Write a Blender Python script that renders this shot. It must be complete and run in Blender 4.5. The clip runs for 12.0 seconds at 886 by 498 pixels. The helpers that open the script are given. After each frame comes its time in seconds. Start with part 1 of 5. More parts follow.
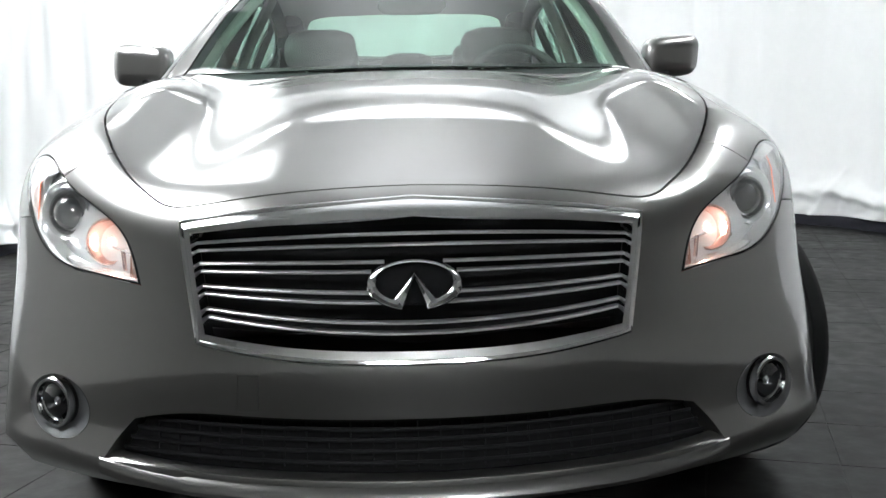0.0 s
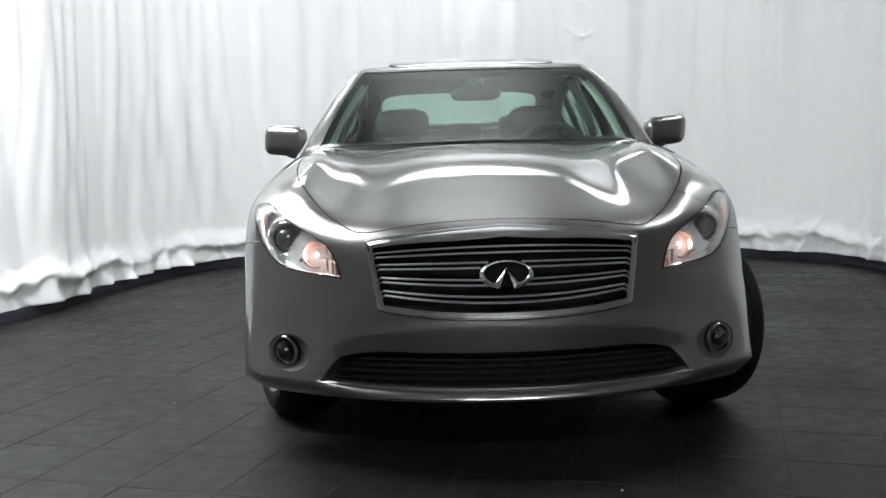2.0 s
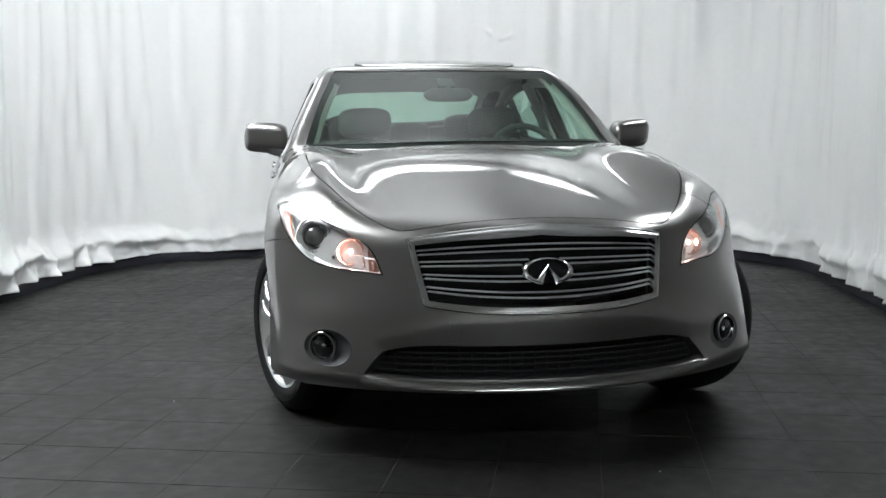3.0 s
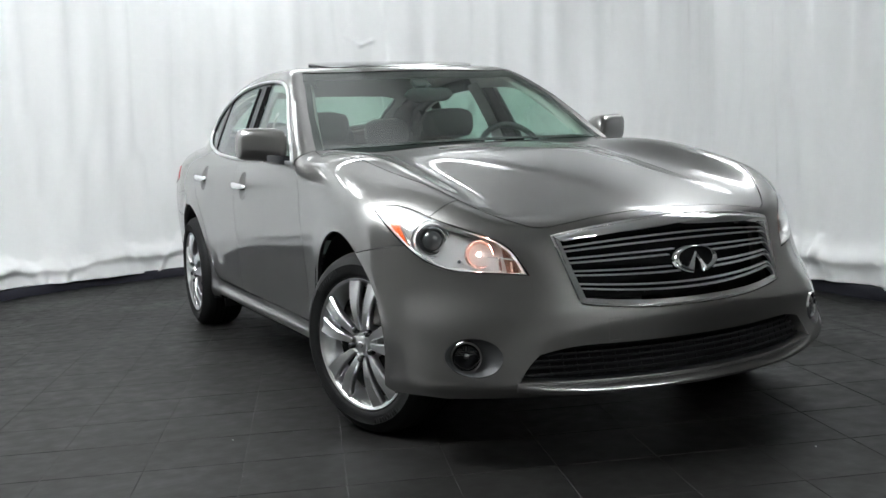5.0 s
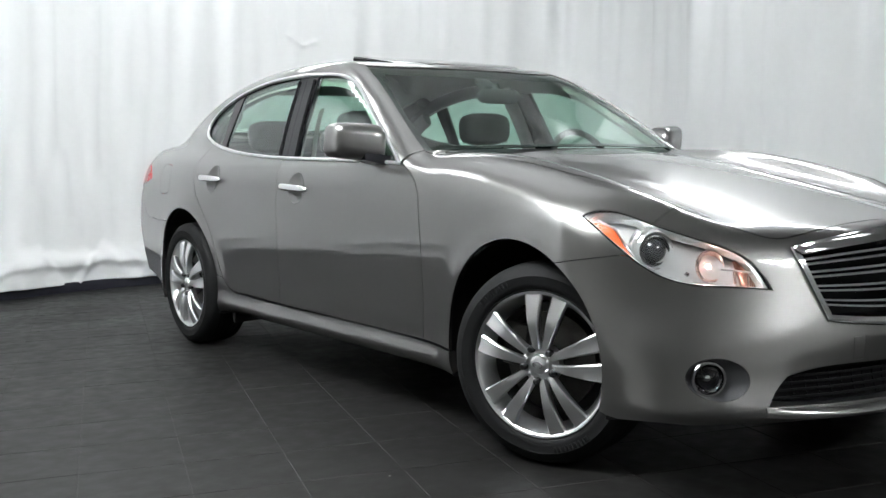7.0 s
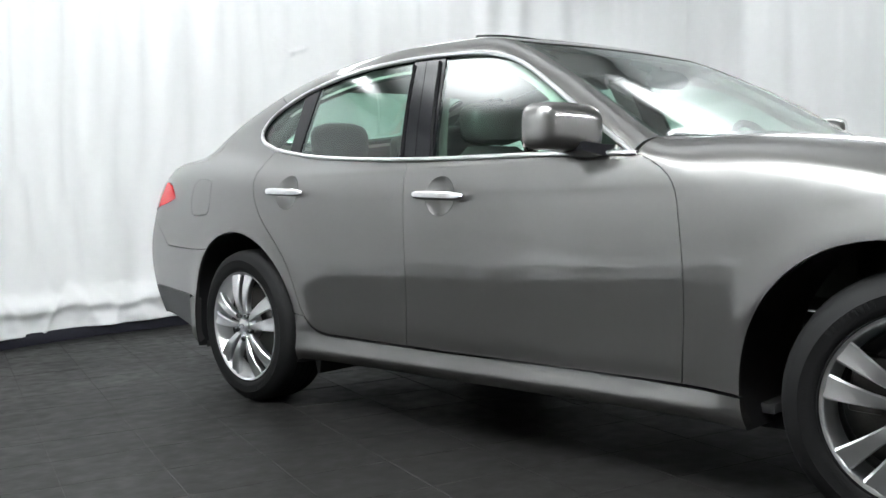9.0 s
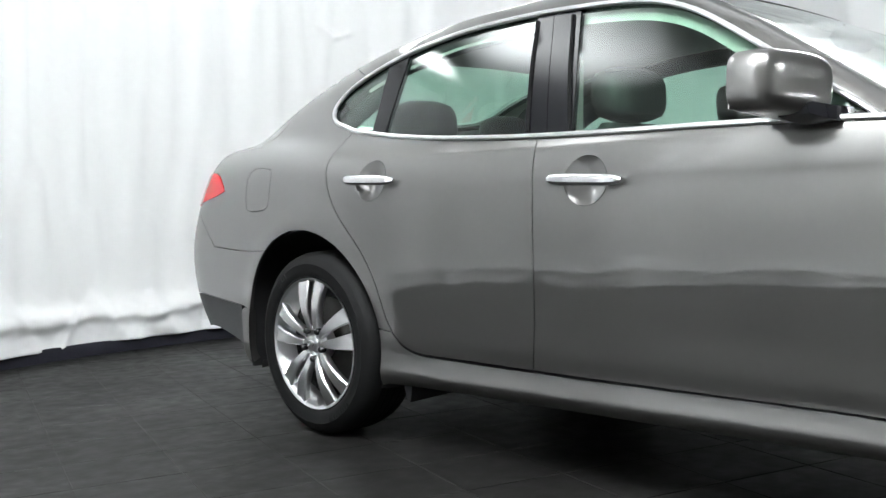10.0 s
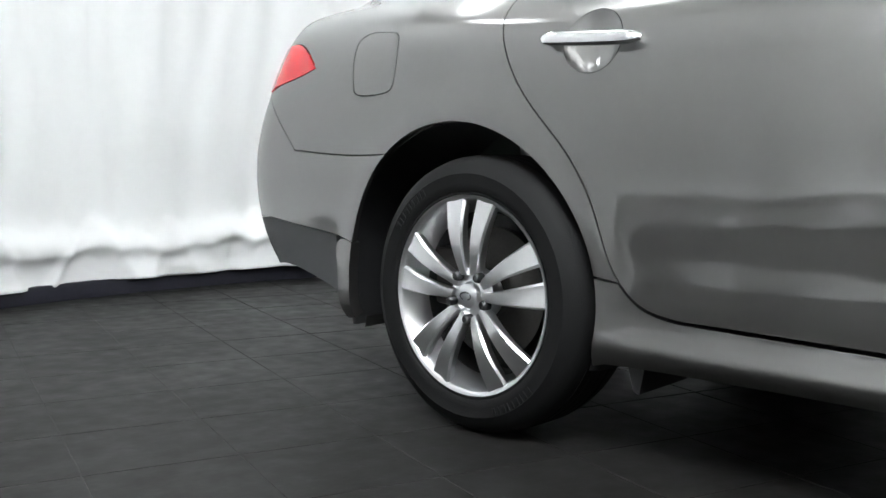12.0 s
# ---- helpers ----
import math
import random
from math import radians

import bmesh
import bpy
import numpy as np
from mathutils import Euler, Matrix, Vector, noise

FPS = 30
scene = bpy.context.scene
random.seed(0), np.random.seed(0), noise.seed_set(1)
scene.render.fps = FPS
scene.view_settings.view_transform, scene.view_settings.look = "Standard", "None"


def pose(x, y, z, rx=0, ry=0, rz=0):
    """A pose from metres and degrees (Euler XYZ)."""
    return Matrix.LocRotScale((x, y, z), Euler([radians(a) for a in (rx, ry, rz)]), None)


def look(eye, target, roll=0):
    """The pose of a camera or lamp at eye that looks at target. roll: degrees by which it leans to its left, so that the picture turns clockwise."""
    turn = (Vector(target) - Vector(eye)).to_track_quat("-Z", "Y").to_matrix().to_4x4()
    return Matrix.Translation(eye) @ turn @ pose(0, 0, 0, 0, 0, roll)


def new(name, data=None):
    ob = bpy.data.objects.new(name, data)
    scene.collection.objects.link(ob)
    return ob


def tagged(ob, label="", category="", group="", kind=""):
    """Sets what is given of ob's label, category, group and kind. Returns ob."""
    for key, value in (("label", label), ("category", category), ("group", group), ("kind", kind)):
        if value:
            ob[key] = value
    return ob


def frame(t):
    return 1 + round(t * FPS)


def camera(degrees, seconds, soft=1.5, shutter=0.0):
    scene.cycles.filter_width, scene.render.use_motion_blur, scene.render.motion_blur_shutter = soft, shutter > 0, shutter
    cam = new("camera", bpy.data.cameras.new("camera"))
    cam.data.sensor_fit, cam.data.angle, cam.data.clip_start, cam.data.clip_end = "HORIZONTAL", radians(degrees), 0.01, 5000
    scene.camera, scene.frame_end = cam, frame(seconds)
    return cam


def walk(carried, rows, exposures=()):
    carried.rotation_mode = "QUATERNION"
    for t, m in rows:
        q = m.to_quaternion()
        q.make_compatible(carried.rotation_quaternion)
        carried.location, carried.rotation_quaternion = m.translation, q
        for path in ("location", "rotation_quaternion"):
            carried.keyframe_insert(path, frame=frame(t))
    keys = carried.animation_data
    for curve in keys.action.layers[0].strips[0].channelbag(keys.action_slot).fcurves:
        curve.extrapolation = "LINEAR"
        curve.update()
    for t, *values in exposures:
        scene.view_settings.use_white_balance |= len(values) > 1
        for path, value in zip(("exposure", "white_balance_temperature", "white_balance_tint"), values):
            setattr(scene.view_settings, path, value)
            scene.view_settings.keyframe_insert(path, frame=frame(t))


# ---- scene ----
from mathutils.geometry import delaunay_2d_cdt

cam = camera(48.4, 12.0)
PATH = [
    (0, (-0.009, -1.707, 0.975), (0.061, 0.268, 0.667), -1.1),
    (0.5, (-0.024, -2.036, 1.003), (0.047, -0.055, 0.741), -1.9),
    (1, (-0.047, -2.411, 1.032), (-0.002, -0.421, 0.841), -2.1),
    (1.5, (-0.105, -2.759, 1.035), (-0.073, -0.767, 0.859), -2.0),
    (2, (-0.243, -3.036, 1.045), (-0.213, -1.047, 0.839), -1.6),
    (2.5, (-0.538, -3.151, 1.078), (-0.38, -1.17, 0.857), -0.6),
    (4.5, (-1.79, -2.692, 1.058), (-1.08, -0.834, 0.849), -3.6),
    (5, (-2.096, -2.536, 1.05), (-1.261, -0.731, 0.842), -2.9),
    (5.5, (-2.354, -2.328, 1.038), (-1.429, -0.567, 0.83), -2.1),
    (6, (-2.627, -2.102, 1.042), (-1.605, -0.395, 0.84), -1.4),
    (6.5, (-2.818, -1.864, 1.023), (-1.709, -0.21, 0.826), -1.1),
    (7, (-3.033, -1.559, 1.027), (-1.853, 0.045, 0.842), -0.8),
    (9, (-3.332, -0.044, 0.914), (-1.944, 1.392, 0.796), -2.1),
    (9.5, (-3.225, 0.383, 0.877), (-1.84, 1.822, 0.764), -2.2),
    (10, (-3.092, 0.784, 0.845), (-1.707, 2.224, 0.752), -1.9),
    (10.5, (-2.956, 1.156, 0.797), (-1.542, 2.568, 0.719), -0.9),
    (11, (-2.856, 1.504, 0.74), (-1.479, 2.951, 0.637), -0.5),
    (11.5, (-2.755, 1.835, 0.712), (-1.36, 3.259, 0.55), 0.2),
    (12, (-2.661, 2.138, 0.68), (-1.238, 3.53, 0.49), 0.6),
]
walk(cam, [(t, look(eye, target, roll)) for t, eye, target, roll in PATH], [(0, 1.88), (0.5, 1.98), (1, 1.68), (2, 1.32), (4.5, 1.3), (5.5, 1.3), (7, 1.43), (9, 1.57), (12, 1.64)])


# ---- light ----
world = bpy.data.worlds.new("world")
scene.world = world
world.use_nodes = True
world.node_tree.nodes["Background"].inputs[0].default_value = (0.5, 0.52, 0.55, 1)
world.node_tree.nodes["Background"].inputs[1].default_value = 0.02
scene.view_settings.exposure = 0.0
LAMP_GLOW = 24.0


# ---- materials ----
def material(name, colour, rough=0.5, metal=0.0, coat=0.0, vary=0.0, scale=8.0, bump=0.0, bump_scale=120.0, rough_vary=0.0, clear=0.0, glow=None, glow_power=0.0, sheen=0.0, stretch=(1, 1, 1), shine=0.5, coat_ior=1.5, laid=False):
    """A surface whose colour and roughness wander a little at two scales, with fine relief."""
    m = bpy.data.materials.new(name)
    m.use_nodes = True
    nodes, links = m.node_tree.nodes, m.node_tree.links
    b = nodes["Principled BSDF"]
    b.inputs["Base Color"].default_value = (*colour, 1)
    b.inputs["Roughness"].default_value = rough
    b.inputs["Metallic"].default_value = metal
    b.inputs["Coat Weight"].default_value = coat
    b.inputs["Coat Roughness"].default_value = 0.03
    b.inputs["Coat IOR"].default_value = coat_ior
    b.inputs["Sheen Weight"].default_value = sheen
    b.inputs["Specular IOR Level"].default_value = shine
    if clear:
        b.inputs["Transmission Weight"].default_value = clear
    if glow:
        b.inputs["Emission Color"].default_value = (*glow, 1)
        b.inputs["Emission Strength"].default_value = glow_power
    if not (vary or bump or rough_vary):
        return m
    where = nodes.new("ShaderNodeTexCoord")
    turn = nodes.new("ShaderNodeMapping")
    turn.inputs["Scale"].default_value = stretch
    links.new(nodes.new("ShaderNodeNewGeometry").outputs["Position"] if laid else where.outputs["Object"], turn.inputs[0])

    def noise_at(size, detail):
        n = nodes.new("ShaderNodeTexNoise")
        n.inputs["Scale"].default_value = size
        n.inputs["Detail"].default_value = detail
        links.new(turn.outputs[0], n.inputs["Vector"])
        return n.outputs["Fac"]
    coarse, fine = noise_at(scale, 4), noise_at(scale * 9, 3)
    both = nodes.new("ShaderNodeMath")
    both.operation = "ADD"
    links.new(coarse, both.inputs[0])
    links.new(fine, both.inputs[1])
    if vary:
        r = nodes.new("ShaderNodeMapRange")
        for i, v in enumerate((0.6, 1.4, 1 - vary, 1 + vary)):
            r.inputs[i + 1].default_value = v
        links.new(both.outputs[0], r.inputs[0])
        mix = nodes.new("ShaderNodeMix")
        mix.data_type, mix.blend_type = "RGBA", "MULTIPLY"
        mix.inputs[0].default_value = 1
        mix.inputs[6].default_value = (*colour, 1)
        links.new(r.outputs[0], mix.inputs[7])
        links.new(mix.outputs[2], b.inputs["Base Color"])
    if rough_vary:
        r = nodes.new("ShaderNodeMapRange")
        for i, v in enumerate((0.6, 1.4, max(rough - rough_vary, 0.02), rough + rough_vary)):
            r.inputs[i + 1].default_value = v
        links.new(both.outputs[0], r.inputs[0])
        links.new(r.outputs[0], b.inputs["Roughness"])
    if bump:
        bp = nodes.new("ShaderNodeBump")
        bp.inputs["Strength"].default_value = bump
        bp.inputs["Distance"].default_value = 0.002
        links.new(noise_at(bump_scale, 3), bp.inputs["Height"])
        links.new(bp.outputs[0], b.inputs["Normal"])
    return m


PAINT = material("grey metallic paint", (0.148, 0.144, 0.14), 0.33, 0.93, 1.0, vary=0.02, scale=6, coat_ior=1.85)
CHROME = material("chrome", (0.82, 0.82, 0.83), 0.07, 1.0, rough_vary=0.02, scale=20)
BAR_SILVER = material("satin silver grille bar", (0.7, 0.7, 0.71), 0.42, 1.0, vary=0.03, scale=30)
SATIN = material("satin silver alloy", (0.74, 0.74, 0.75), 0.3, 1.0, vary=0.02, scale=12)
ALLOY_DARK = material("dark machined alloy", (0.22, 0.22, 0.23), 0.4, 1.0, vary=0.1, scale=30)
RUBBER = material("tyre rubber", (0.005, 0.005, 0.0053), 0.66, vary=0.2, scale=25, bump=0.3, bump_scale=300, shine=0.16)
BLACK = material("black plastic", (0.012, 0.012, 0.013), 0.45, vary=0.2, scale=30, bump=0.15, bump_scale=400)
GLOSS_BLACK = material("gloss black trim", (0.008, 0.008, 0.0095), 0.14, shine=0.22, rough_vary=0.03, scale=12)
ROOF_GLASS = material("dark sunroof glass", (0.01, 0.01, 0.011), 0.05, coat=0.5, rough_vary=0.01)
VALANCE = material("dark grey textured plastic", (0.035, 0.036, 0.038), 0.5, vary=0.12, scale=30, bump=0.25, bump_scale=500)
MESH = material("black moulded mesh", (0.008, 0.008, 0.009), 0.7, vary=0.2, scale=40, shine=0.12)
# barrel alloy with the shade behind the spokes in its colour; also dark nuts
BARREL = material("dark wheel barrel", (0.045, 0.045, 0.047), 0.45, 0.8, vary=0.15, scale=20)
GASKET = material("black rubber seal", (0.006, 0.006, 0.0065), 0.75, vary=0.1, scale=50, shine=0.08)
CABIN_DARK = material("charcoal cabin trim", (0.03, 0.03, 0.031), 0.6, vary=0.12, scale=25)
LEATHER = material("charcoal leather", (0.042, 0.04, 0.039), 0.5, vary=0.1, scale=18, bump=0.06, bump_scale=90)
LINER = material("light headliner cloth", (0.42, 0.41, 0.38), 0.9, vary=0.04, scale=30)
LAMP_RED = material("red tail lamp plastic", (0.58, 0.006, 0.01), 0.2, coat=0.5, vary=0.08, scale=12)
LAMP_AMBER = material("amber reflector", (0.9, 0.13, 0.015), 0.2, coat=1.0, vary=0.1, scale=60)
LAMP_PINK = material("copper-bright reflector", (0.88, 0.62, 0.55), 0.16, 0.9, vary=0.2, scale=50)
LAMP_COPPER = material("copper-tinted reflector", (0.5, 0.22, 0.15), 0.22, 0.7, vary=0.3, scale=45, bump=0.5, bump_scale=60)
BOWL = material("faceted lamp bowl", (0.85, 0.85, 0.86), 0.18, 0.4, vary=0.08, scale=14, bump=1.0, bump_scale=30)
LAMP_DARK = material("lamp bezel", (0.2, 0.2, 0.205), 0.25, 0.8, rough_vary=0.05, scale=40)
BULB = material("lit warm bulb", (1, 0.9, 0.8), 0.3, glow=(1.0, 0.66, 0.55), glow_power=45.0)
CHROME_LAMP = material("lamp chrome", (0.92, 0.92, 0.92), 0.16, 0.7, rough_vary=0.03, scale=25, bump=0.25, bump_scale=35)
LAMP_GLASS = material("dark lamp glass", (0.045, 0.047, 0.05), 0.08, coat=1.0, rough_vary=0.03, scale=20)
STICKER = material("pale paper label", (0.6, 0.6, 0.58), 0.6, vary=0.1, scale=60)
BRAKE = material("cast iron", (0.04, 0.038, 0.036), 0.5, 0.8, vary=0.3, scale=20)


def glass(name, tint, least=0.06, gloss=0.02, power=4.5):
    """Thin glass: light passes straight through, tinted, and a share is mirrored."""
    m = bpy.data.materials.new(name)
    m.use_nodes = True
    nodes, links = m.node_tree.nodes, m.node_tree.links
    nodes.remove(nodes["Principled BSDF"])
    see, shine, mix, rim, steep, share = (nodes.new("ShaderNode" + k) for k in ("BsdfTransparent", "BsdfGlossy", "MixShader", "LayerWeight", "Math", "MapRange"))
    see.inputs[0].default_value = (*tint, 1)
    shine.inputs["Roughness"].default_value = gloss
    shine.inputs[0].default_value = (0.95, 0.97, 0.97, 1)
    rim.inputs[0].default_value = 0.5
    steep.operation = "POWER"
    steep.inputs[1].default_value = power
    links.new(rim.outputs["Facing"], steep.inputs[0])
    share.inputs[3].default_value, share.inputs[4].default_value = least, 1.0
    links.new(steep.outputs[0], share.inputs[0])
    links.new(share.outputs[0], mix.inputs[0])
    links.new(see.outputs[0], mix.inputs[1])
    links.new(shine.outputs[0], mix.inputs[2])
    links.new(mix.outputs[0], nodes["Material Output"].inputs[0])
    return m


def softbox(name, power, even=0.0):
    """A lit diffuser, brightest in its middle unless it is even."""
    m = bpy.data.materials.new(name)
    m.use_nodes = True
    nodes, links = m.node_tree.nodes, m.node_tree.links
    b = nodes["Principled BSDF"]
    b.inputs["Base Color"].default_value = (0.8, 0.8, 0.8, 1)
    b.inputs["Emission Color"].default_value = (0.953, 1.0, 1.012, 1)
    if even:
        # even light that falls off in a narrow margin along the four sides
        where, split, level = (nodes.new("ShaderNode" + k) for k in ("TexCoord", "SeparateXYZ", "Math"))
        links.new(where.outputs["Generated"], split.inputs[0])
        level.operation = "MULTIPLY"
        for i in (0, 1):
            off, side = nodes.new("ShaderNodeMath"), nodes.new("ShaderNodeMapRange")
            off.operation, side.interpolation_type = "PINGPONG", "SMOOTHSTEP"
            off.inputs[1].default_value = 0.5
            for k, v in enumerate((0.0, even, 0.0, power if i else 1.0)):
                side.inputs[k + 1].default_value = v
            links.new(split.outputs[i], off.inputs[0])
            links.new(off.outputs[0], side.inputs[0])
            links.new(side.outputs[0], level.inputs[i])
        links.new(level.outputs[0], b.inputs["Emission Strength"])
        return m
    where, middle, reach, fade = (nodes.new("ShaderNode" + k) for k in ("TexCoord", "VectorMath", "VectorMath", "MapRange"))
    middle.operation, reach.operation, fade.interpolation_type = "SUBTRACT", "LENGTH", "SMOOTHSTEP"
    middle.inputs[1].default_value = (0.5, 0.5, 0.5)
    for i, v in enumerate((0.52, 0.05, 0.02, power)):
        fade.inputs[i + 1].default_value = v
    flat = nodes.new("ShaderNodeVectorMath")
    flat.operation = "MULTIPLY"
    flat.inputs[1].default_value = (1, 1, 0)
    links.new(where.outputs["Generated"], middle.inputs[0])
    links.new(middle.outputs[0], flat.inputs[0])
    links.new(flat.outputs[0], reach.inputs[0])
    links.new(reach.outputs["Value"], fade.inputs[0])
    links.new(fade.outputs[0], b.inputs["Emission Strength"])
    return m


SCREEN_GLASS = glass("green-tinted car glass", (0.6, 0.79, 0.7), 0.07, 0.03)
LENS = glass("clear lamp lens", (0.95, 0.96, 0.96), 0.06, 0.02, 2.6)
CLOTH = material("white curtain cloth", (0.74, 0.745, 0.75), 0.9, vary=0.02, scale=2.5, bump=0.12, bump_scale=160, sheen=0.2)
TILE = material("dark grey floor tile", (0.0096, 0.0093, 0.0089), 0.48, vary=0.5, scale=1.5, bump=0.25, bump_scale=45, rough_vary=0.14, shine=0.13, laid=True)
GROUT = material("floor joint", (0.021, 0.0205, 0.0195), 0.8, vary=0.5, scale=5, laid=True)
SKIRT = material("navy black skirting", (0.009, 0.009, 0.016), 0.6, vary=0.25, scale=8, shine=0.25)
CEILING = material("grey painted ceiling", (0.75, 0.75, 0.74), 0.8, vary=0.06, scale=2)
WALL = material("pale bounce wall", (0.72, 0.71, 0.69), 0.8, vary=0.15, scale=2)
FIXTURE = material("white enamelled steel", (0.75, 0.75, 0.74), 0.4, vary=0.04, scale=6)


# ---- mesh helpers ----
def thing(name, label, category, group="", kind="", at=(0, 0, 0)):
    ob = new(name)
    ob.location = at
    return tagged(ob, label, category, group, kind)


def mesh_object(name, mesh, mat, parent=None, label=""):
    mesh.materials.append(mat)
    ob = new(name, mesh)
    if parent:
        ob.parent = parent
    return tagged(ob, label)


def part(name, bm, mat, parent=None, label="", flat=False):
    """Links a bmesh as one mesh object."""
    mesh = bpy.data.meshes.new(name)
    bm.to_mesh(mesh)
    bm.free()
    mesh.polygons.foreach_set("use_smooth", [not flat] * len(mesh.polygons))
    if not flat:
        mesh.set_sharp_from_angle(angle=radians(38))
    return mesh_object(name, mesh, mat, parent, label)


def block(size, at=(0, 0, 0), bevel=0.0, turn=None, steps=2):
    bm = bmesh.new()
    bmesh.ops.create_cube(bm, size=1, matrix=Matrix.Diagonal((*size, 1)))
    if bevel:
        bmesh.ops.bevel(bm, geom=bm.edges[:], offset=bevel, segments=steps, profile=0.5, affect="EDGES")
    bmesh.ops.transform(bm, matrix=Matrix.Translation(at) @ (turn or Matrix()), verts=bm.verts)
    return bm


def join(*bms):
    out = bms[0]
    for b in bms[1:]:
        me = bpy.data.meshes.new("join")
        b.to_mesh(me)
        out.from_mesh(me)
        b.free()
        bpy.data.meshes.remove(me)
    return out


def loft(rings, closed=True, caps=True, loop=False):
    """Skins rings of equally many points."""
    bm = bmesh.new()
    rows = [[bm.verts.new(p) for p in ring] for ring in rings]
    n = len(rows[0])
    pairs = list(zip(rows, rows[1:])) + ([(rows[-1], rows[0])] if loop else [])
    for a, b in pairs:
        for i in range(n if closed else n - 1):
            j = (i + 1) % n
            bm.faces.new((a[i], a[j], b[j], b[i]))
    if closed and caps and not loop:
        bm.faces.new(rows[0][::-1])
        bm.faces.new(rows[-1])
    bmesh.ops.recalc_face_normals(bm, faces=bm.faces[:])
    return bm


def lathe(profile, n=64, axis="x"):
    """Turns (radius, height) pairs about the x axis."""
    rings = []
    for i in range(n):
        a = 2 * math.pi * i / n
        rings.append([(h, r * math.cos(a), r * math.sin(a)) for r, h in profile])
    return loft(rings, closed=False, loop=True)


def smooth(points, step=0.02):
    """Points along a smooth curve through those given."""
    p = np.array(points, float)
    if len(p) == 2:
        n = max(2, int(np.linalg.norm(p[1] - p[0]) / step) + 1)
        return p[0] + np.linspace(0, 1, n)[:, None] * (p[1] - p[0])
    t = np.concatenate([[0], np.cumsum(np.maximum(np.linalg.norm(np.diff(p, axis=0), axis=1), 1e-5))])
    s = np.linspace(0, t[-1], max(3, int(t[-1] / step) + 1))
    return np.stack([spline(list(zip(t, p[:, k])))(s) for k in range(p.shape[1])], 1)


def chain(*pieces, step=0.02):
    """One outline from smooth pieces that meet at corners."""
    out = []
    for piece in pieces:
        q = smooth(piece, step)
        out.append(q[1:] if out and np.linalg.norm(out[-1][-1] - q[0]) < 1e-6 else q)
    q = np.concatenate(out)
    return q[:-1] if np.linalg.norm(q[0] - q[-1]) < 1e-6 else q


def tube(points, radius, n=10, flat=1.0, closed=False, up=(0, 0, 1), caps=True):
    """A rod of round or flattened section along a curve."""
    p = np.array(points, float)
    d = np.gradient(p, axis=0) if not closed else np.roll(p, -1, 0) - np.roll(p, 1, 0)
    rings = []
    for i in range(len(p)):
        w = Vector(d[i]).normalized()
        a = w.cross(Vector(up)).normalized()
        b = a.cross(w)
        r = float(radius[i] if hasattr(radius, "__len__") else radius)
        rings.append([Vector(p[i]) + r * (math.cos(2 * math.pi * k / n) * a + flat * math.sin(2 * math.pi * k / n) * b) for k in range(n)])
    return loft(rings, loop=closed, caps=caps)


def inside(q, loops):
    """Even-odd test of the points q against closed outlines."""
    hit = np.zeros(len(q), bool)
    for poly in loops:
        a, b = poly, np.roll(poly, -1, 0)
        for (x0, y0), (x1, y1) in zip(a, b):
            if y0 == y1:
                continue
            cross = (q[:, 1] >= min(y0, y1)) & (q[:, 1] < max(y0, y1))
            hit ^= cross & (q[:, 0] < x0 + (q[:, 1] - y0) * (x1 - x0) / (y1 - y0))
    return hit


def inset_outline(q, d):
    """Moves a closed outline inwards (d > 0) by d."""
    a = np.roll(q, 1, 0)
    b = np.roll(q, -1, 0)
    t1, t2 = q - a, b - q
    n1 = np.stack([-t1[:, 1], t1[:, 0]], 1) / np.maximum(np.linalg.norm(t1, axis=1), 1e-9)[:, None]
    n2 = np.stack([-t2[:, 1], t2[:, 0]], 1) / np.maximum(np.linalg.norm(t2, axis=1), 1e-9)[:, None]
    n = n1 + n2
    n /= np.maximum((n * n).sum(1) / 2, 0.5)[:, None]
    area = 0.5 * np.sum(q[:, 0] * b[:, 1] - b[:, 0] * q[:, 1])
    return q + n * d * (1 if area > 0 else -1)

# -- body form: the car faces -y, x = 0 is its middle, z = 0 the floor --
def spline(knots):
    """A natural cubic spline through (x, y) pairs, straight beyond its ends."""
    xs, ys = (np.array(v, float) for v in zip(*knots))
    n, h = len(xs), np.diff(xs)
    a, b = np.eye(n), np.zeros(n)
    for i in range(1, n - 1):
        a[i, i - 1:i + 2] = h[i - 1], 2 * (h[i - 1] + h[i]), h[i]
        b[i] = 6 * ((ys[i + 1] - ys[i]) / h[i] - (ys[i] - ys[i - 1]) / h[i - 1])
    m = np.linalg.solve(a, b)
    end0 = (ys[1] - ys[0]) / h[0] - h[0] * m[1] / 6
    end1 = (ys[-1] - ys[-2]) / h[-1] + h[-1] * m[-2] / 6

    def at(x):
        x = np.asarray(x, float)
        c = np.clip(x, xs[0], xs[-1])
        i = np.clip(np.searchsorted(xs, c, side="right") - 1, 0, n - 2)
        u, v, k = xs[i + 1] - c, c - xs[i], h[i]
        y = (m[i] * u ** 3 + m[i + 1] * v ** 3) / (6 * k) + (ys[i] / k - m[i] * k / 6) * u + (ys[i + 1] / k - m[i + 1] * k / 6) * v
        return y + end0 * np.minimum(x - xs[0], 0) + end1 * np.maximum(x - xs[-1], 0)
    return at


def smax(a, b, k):
    h = np.maximum(k - np.abs(a - b), 0) / k
    return np.maximum(a, b) + h ** 3 * k / 6


def bell(t):
    return np.exp(-t * t)


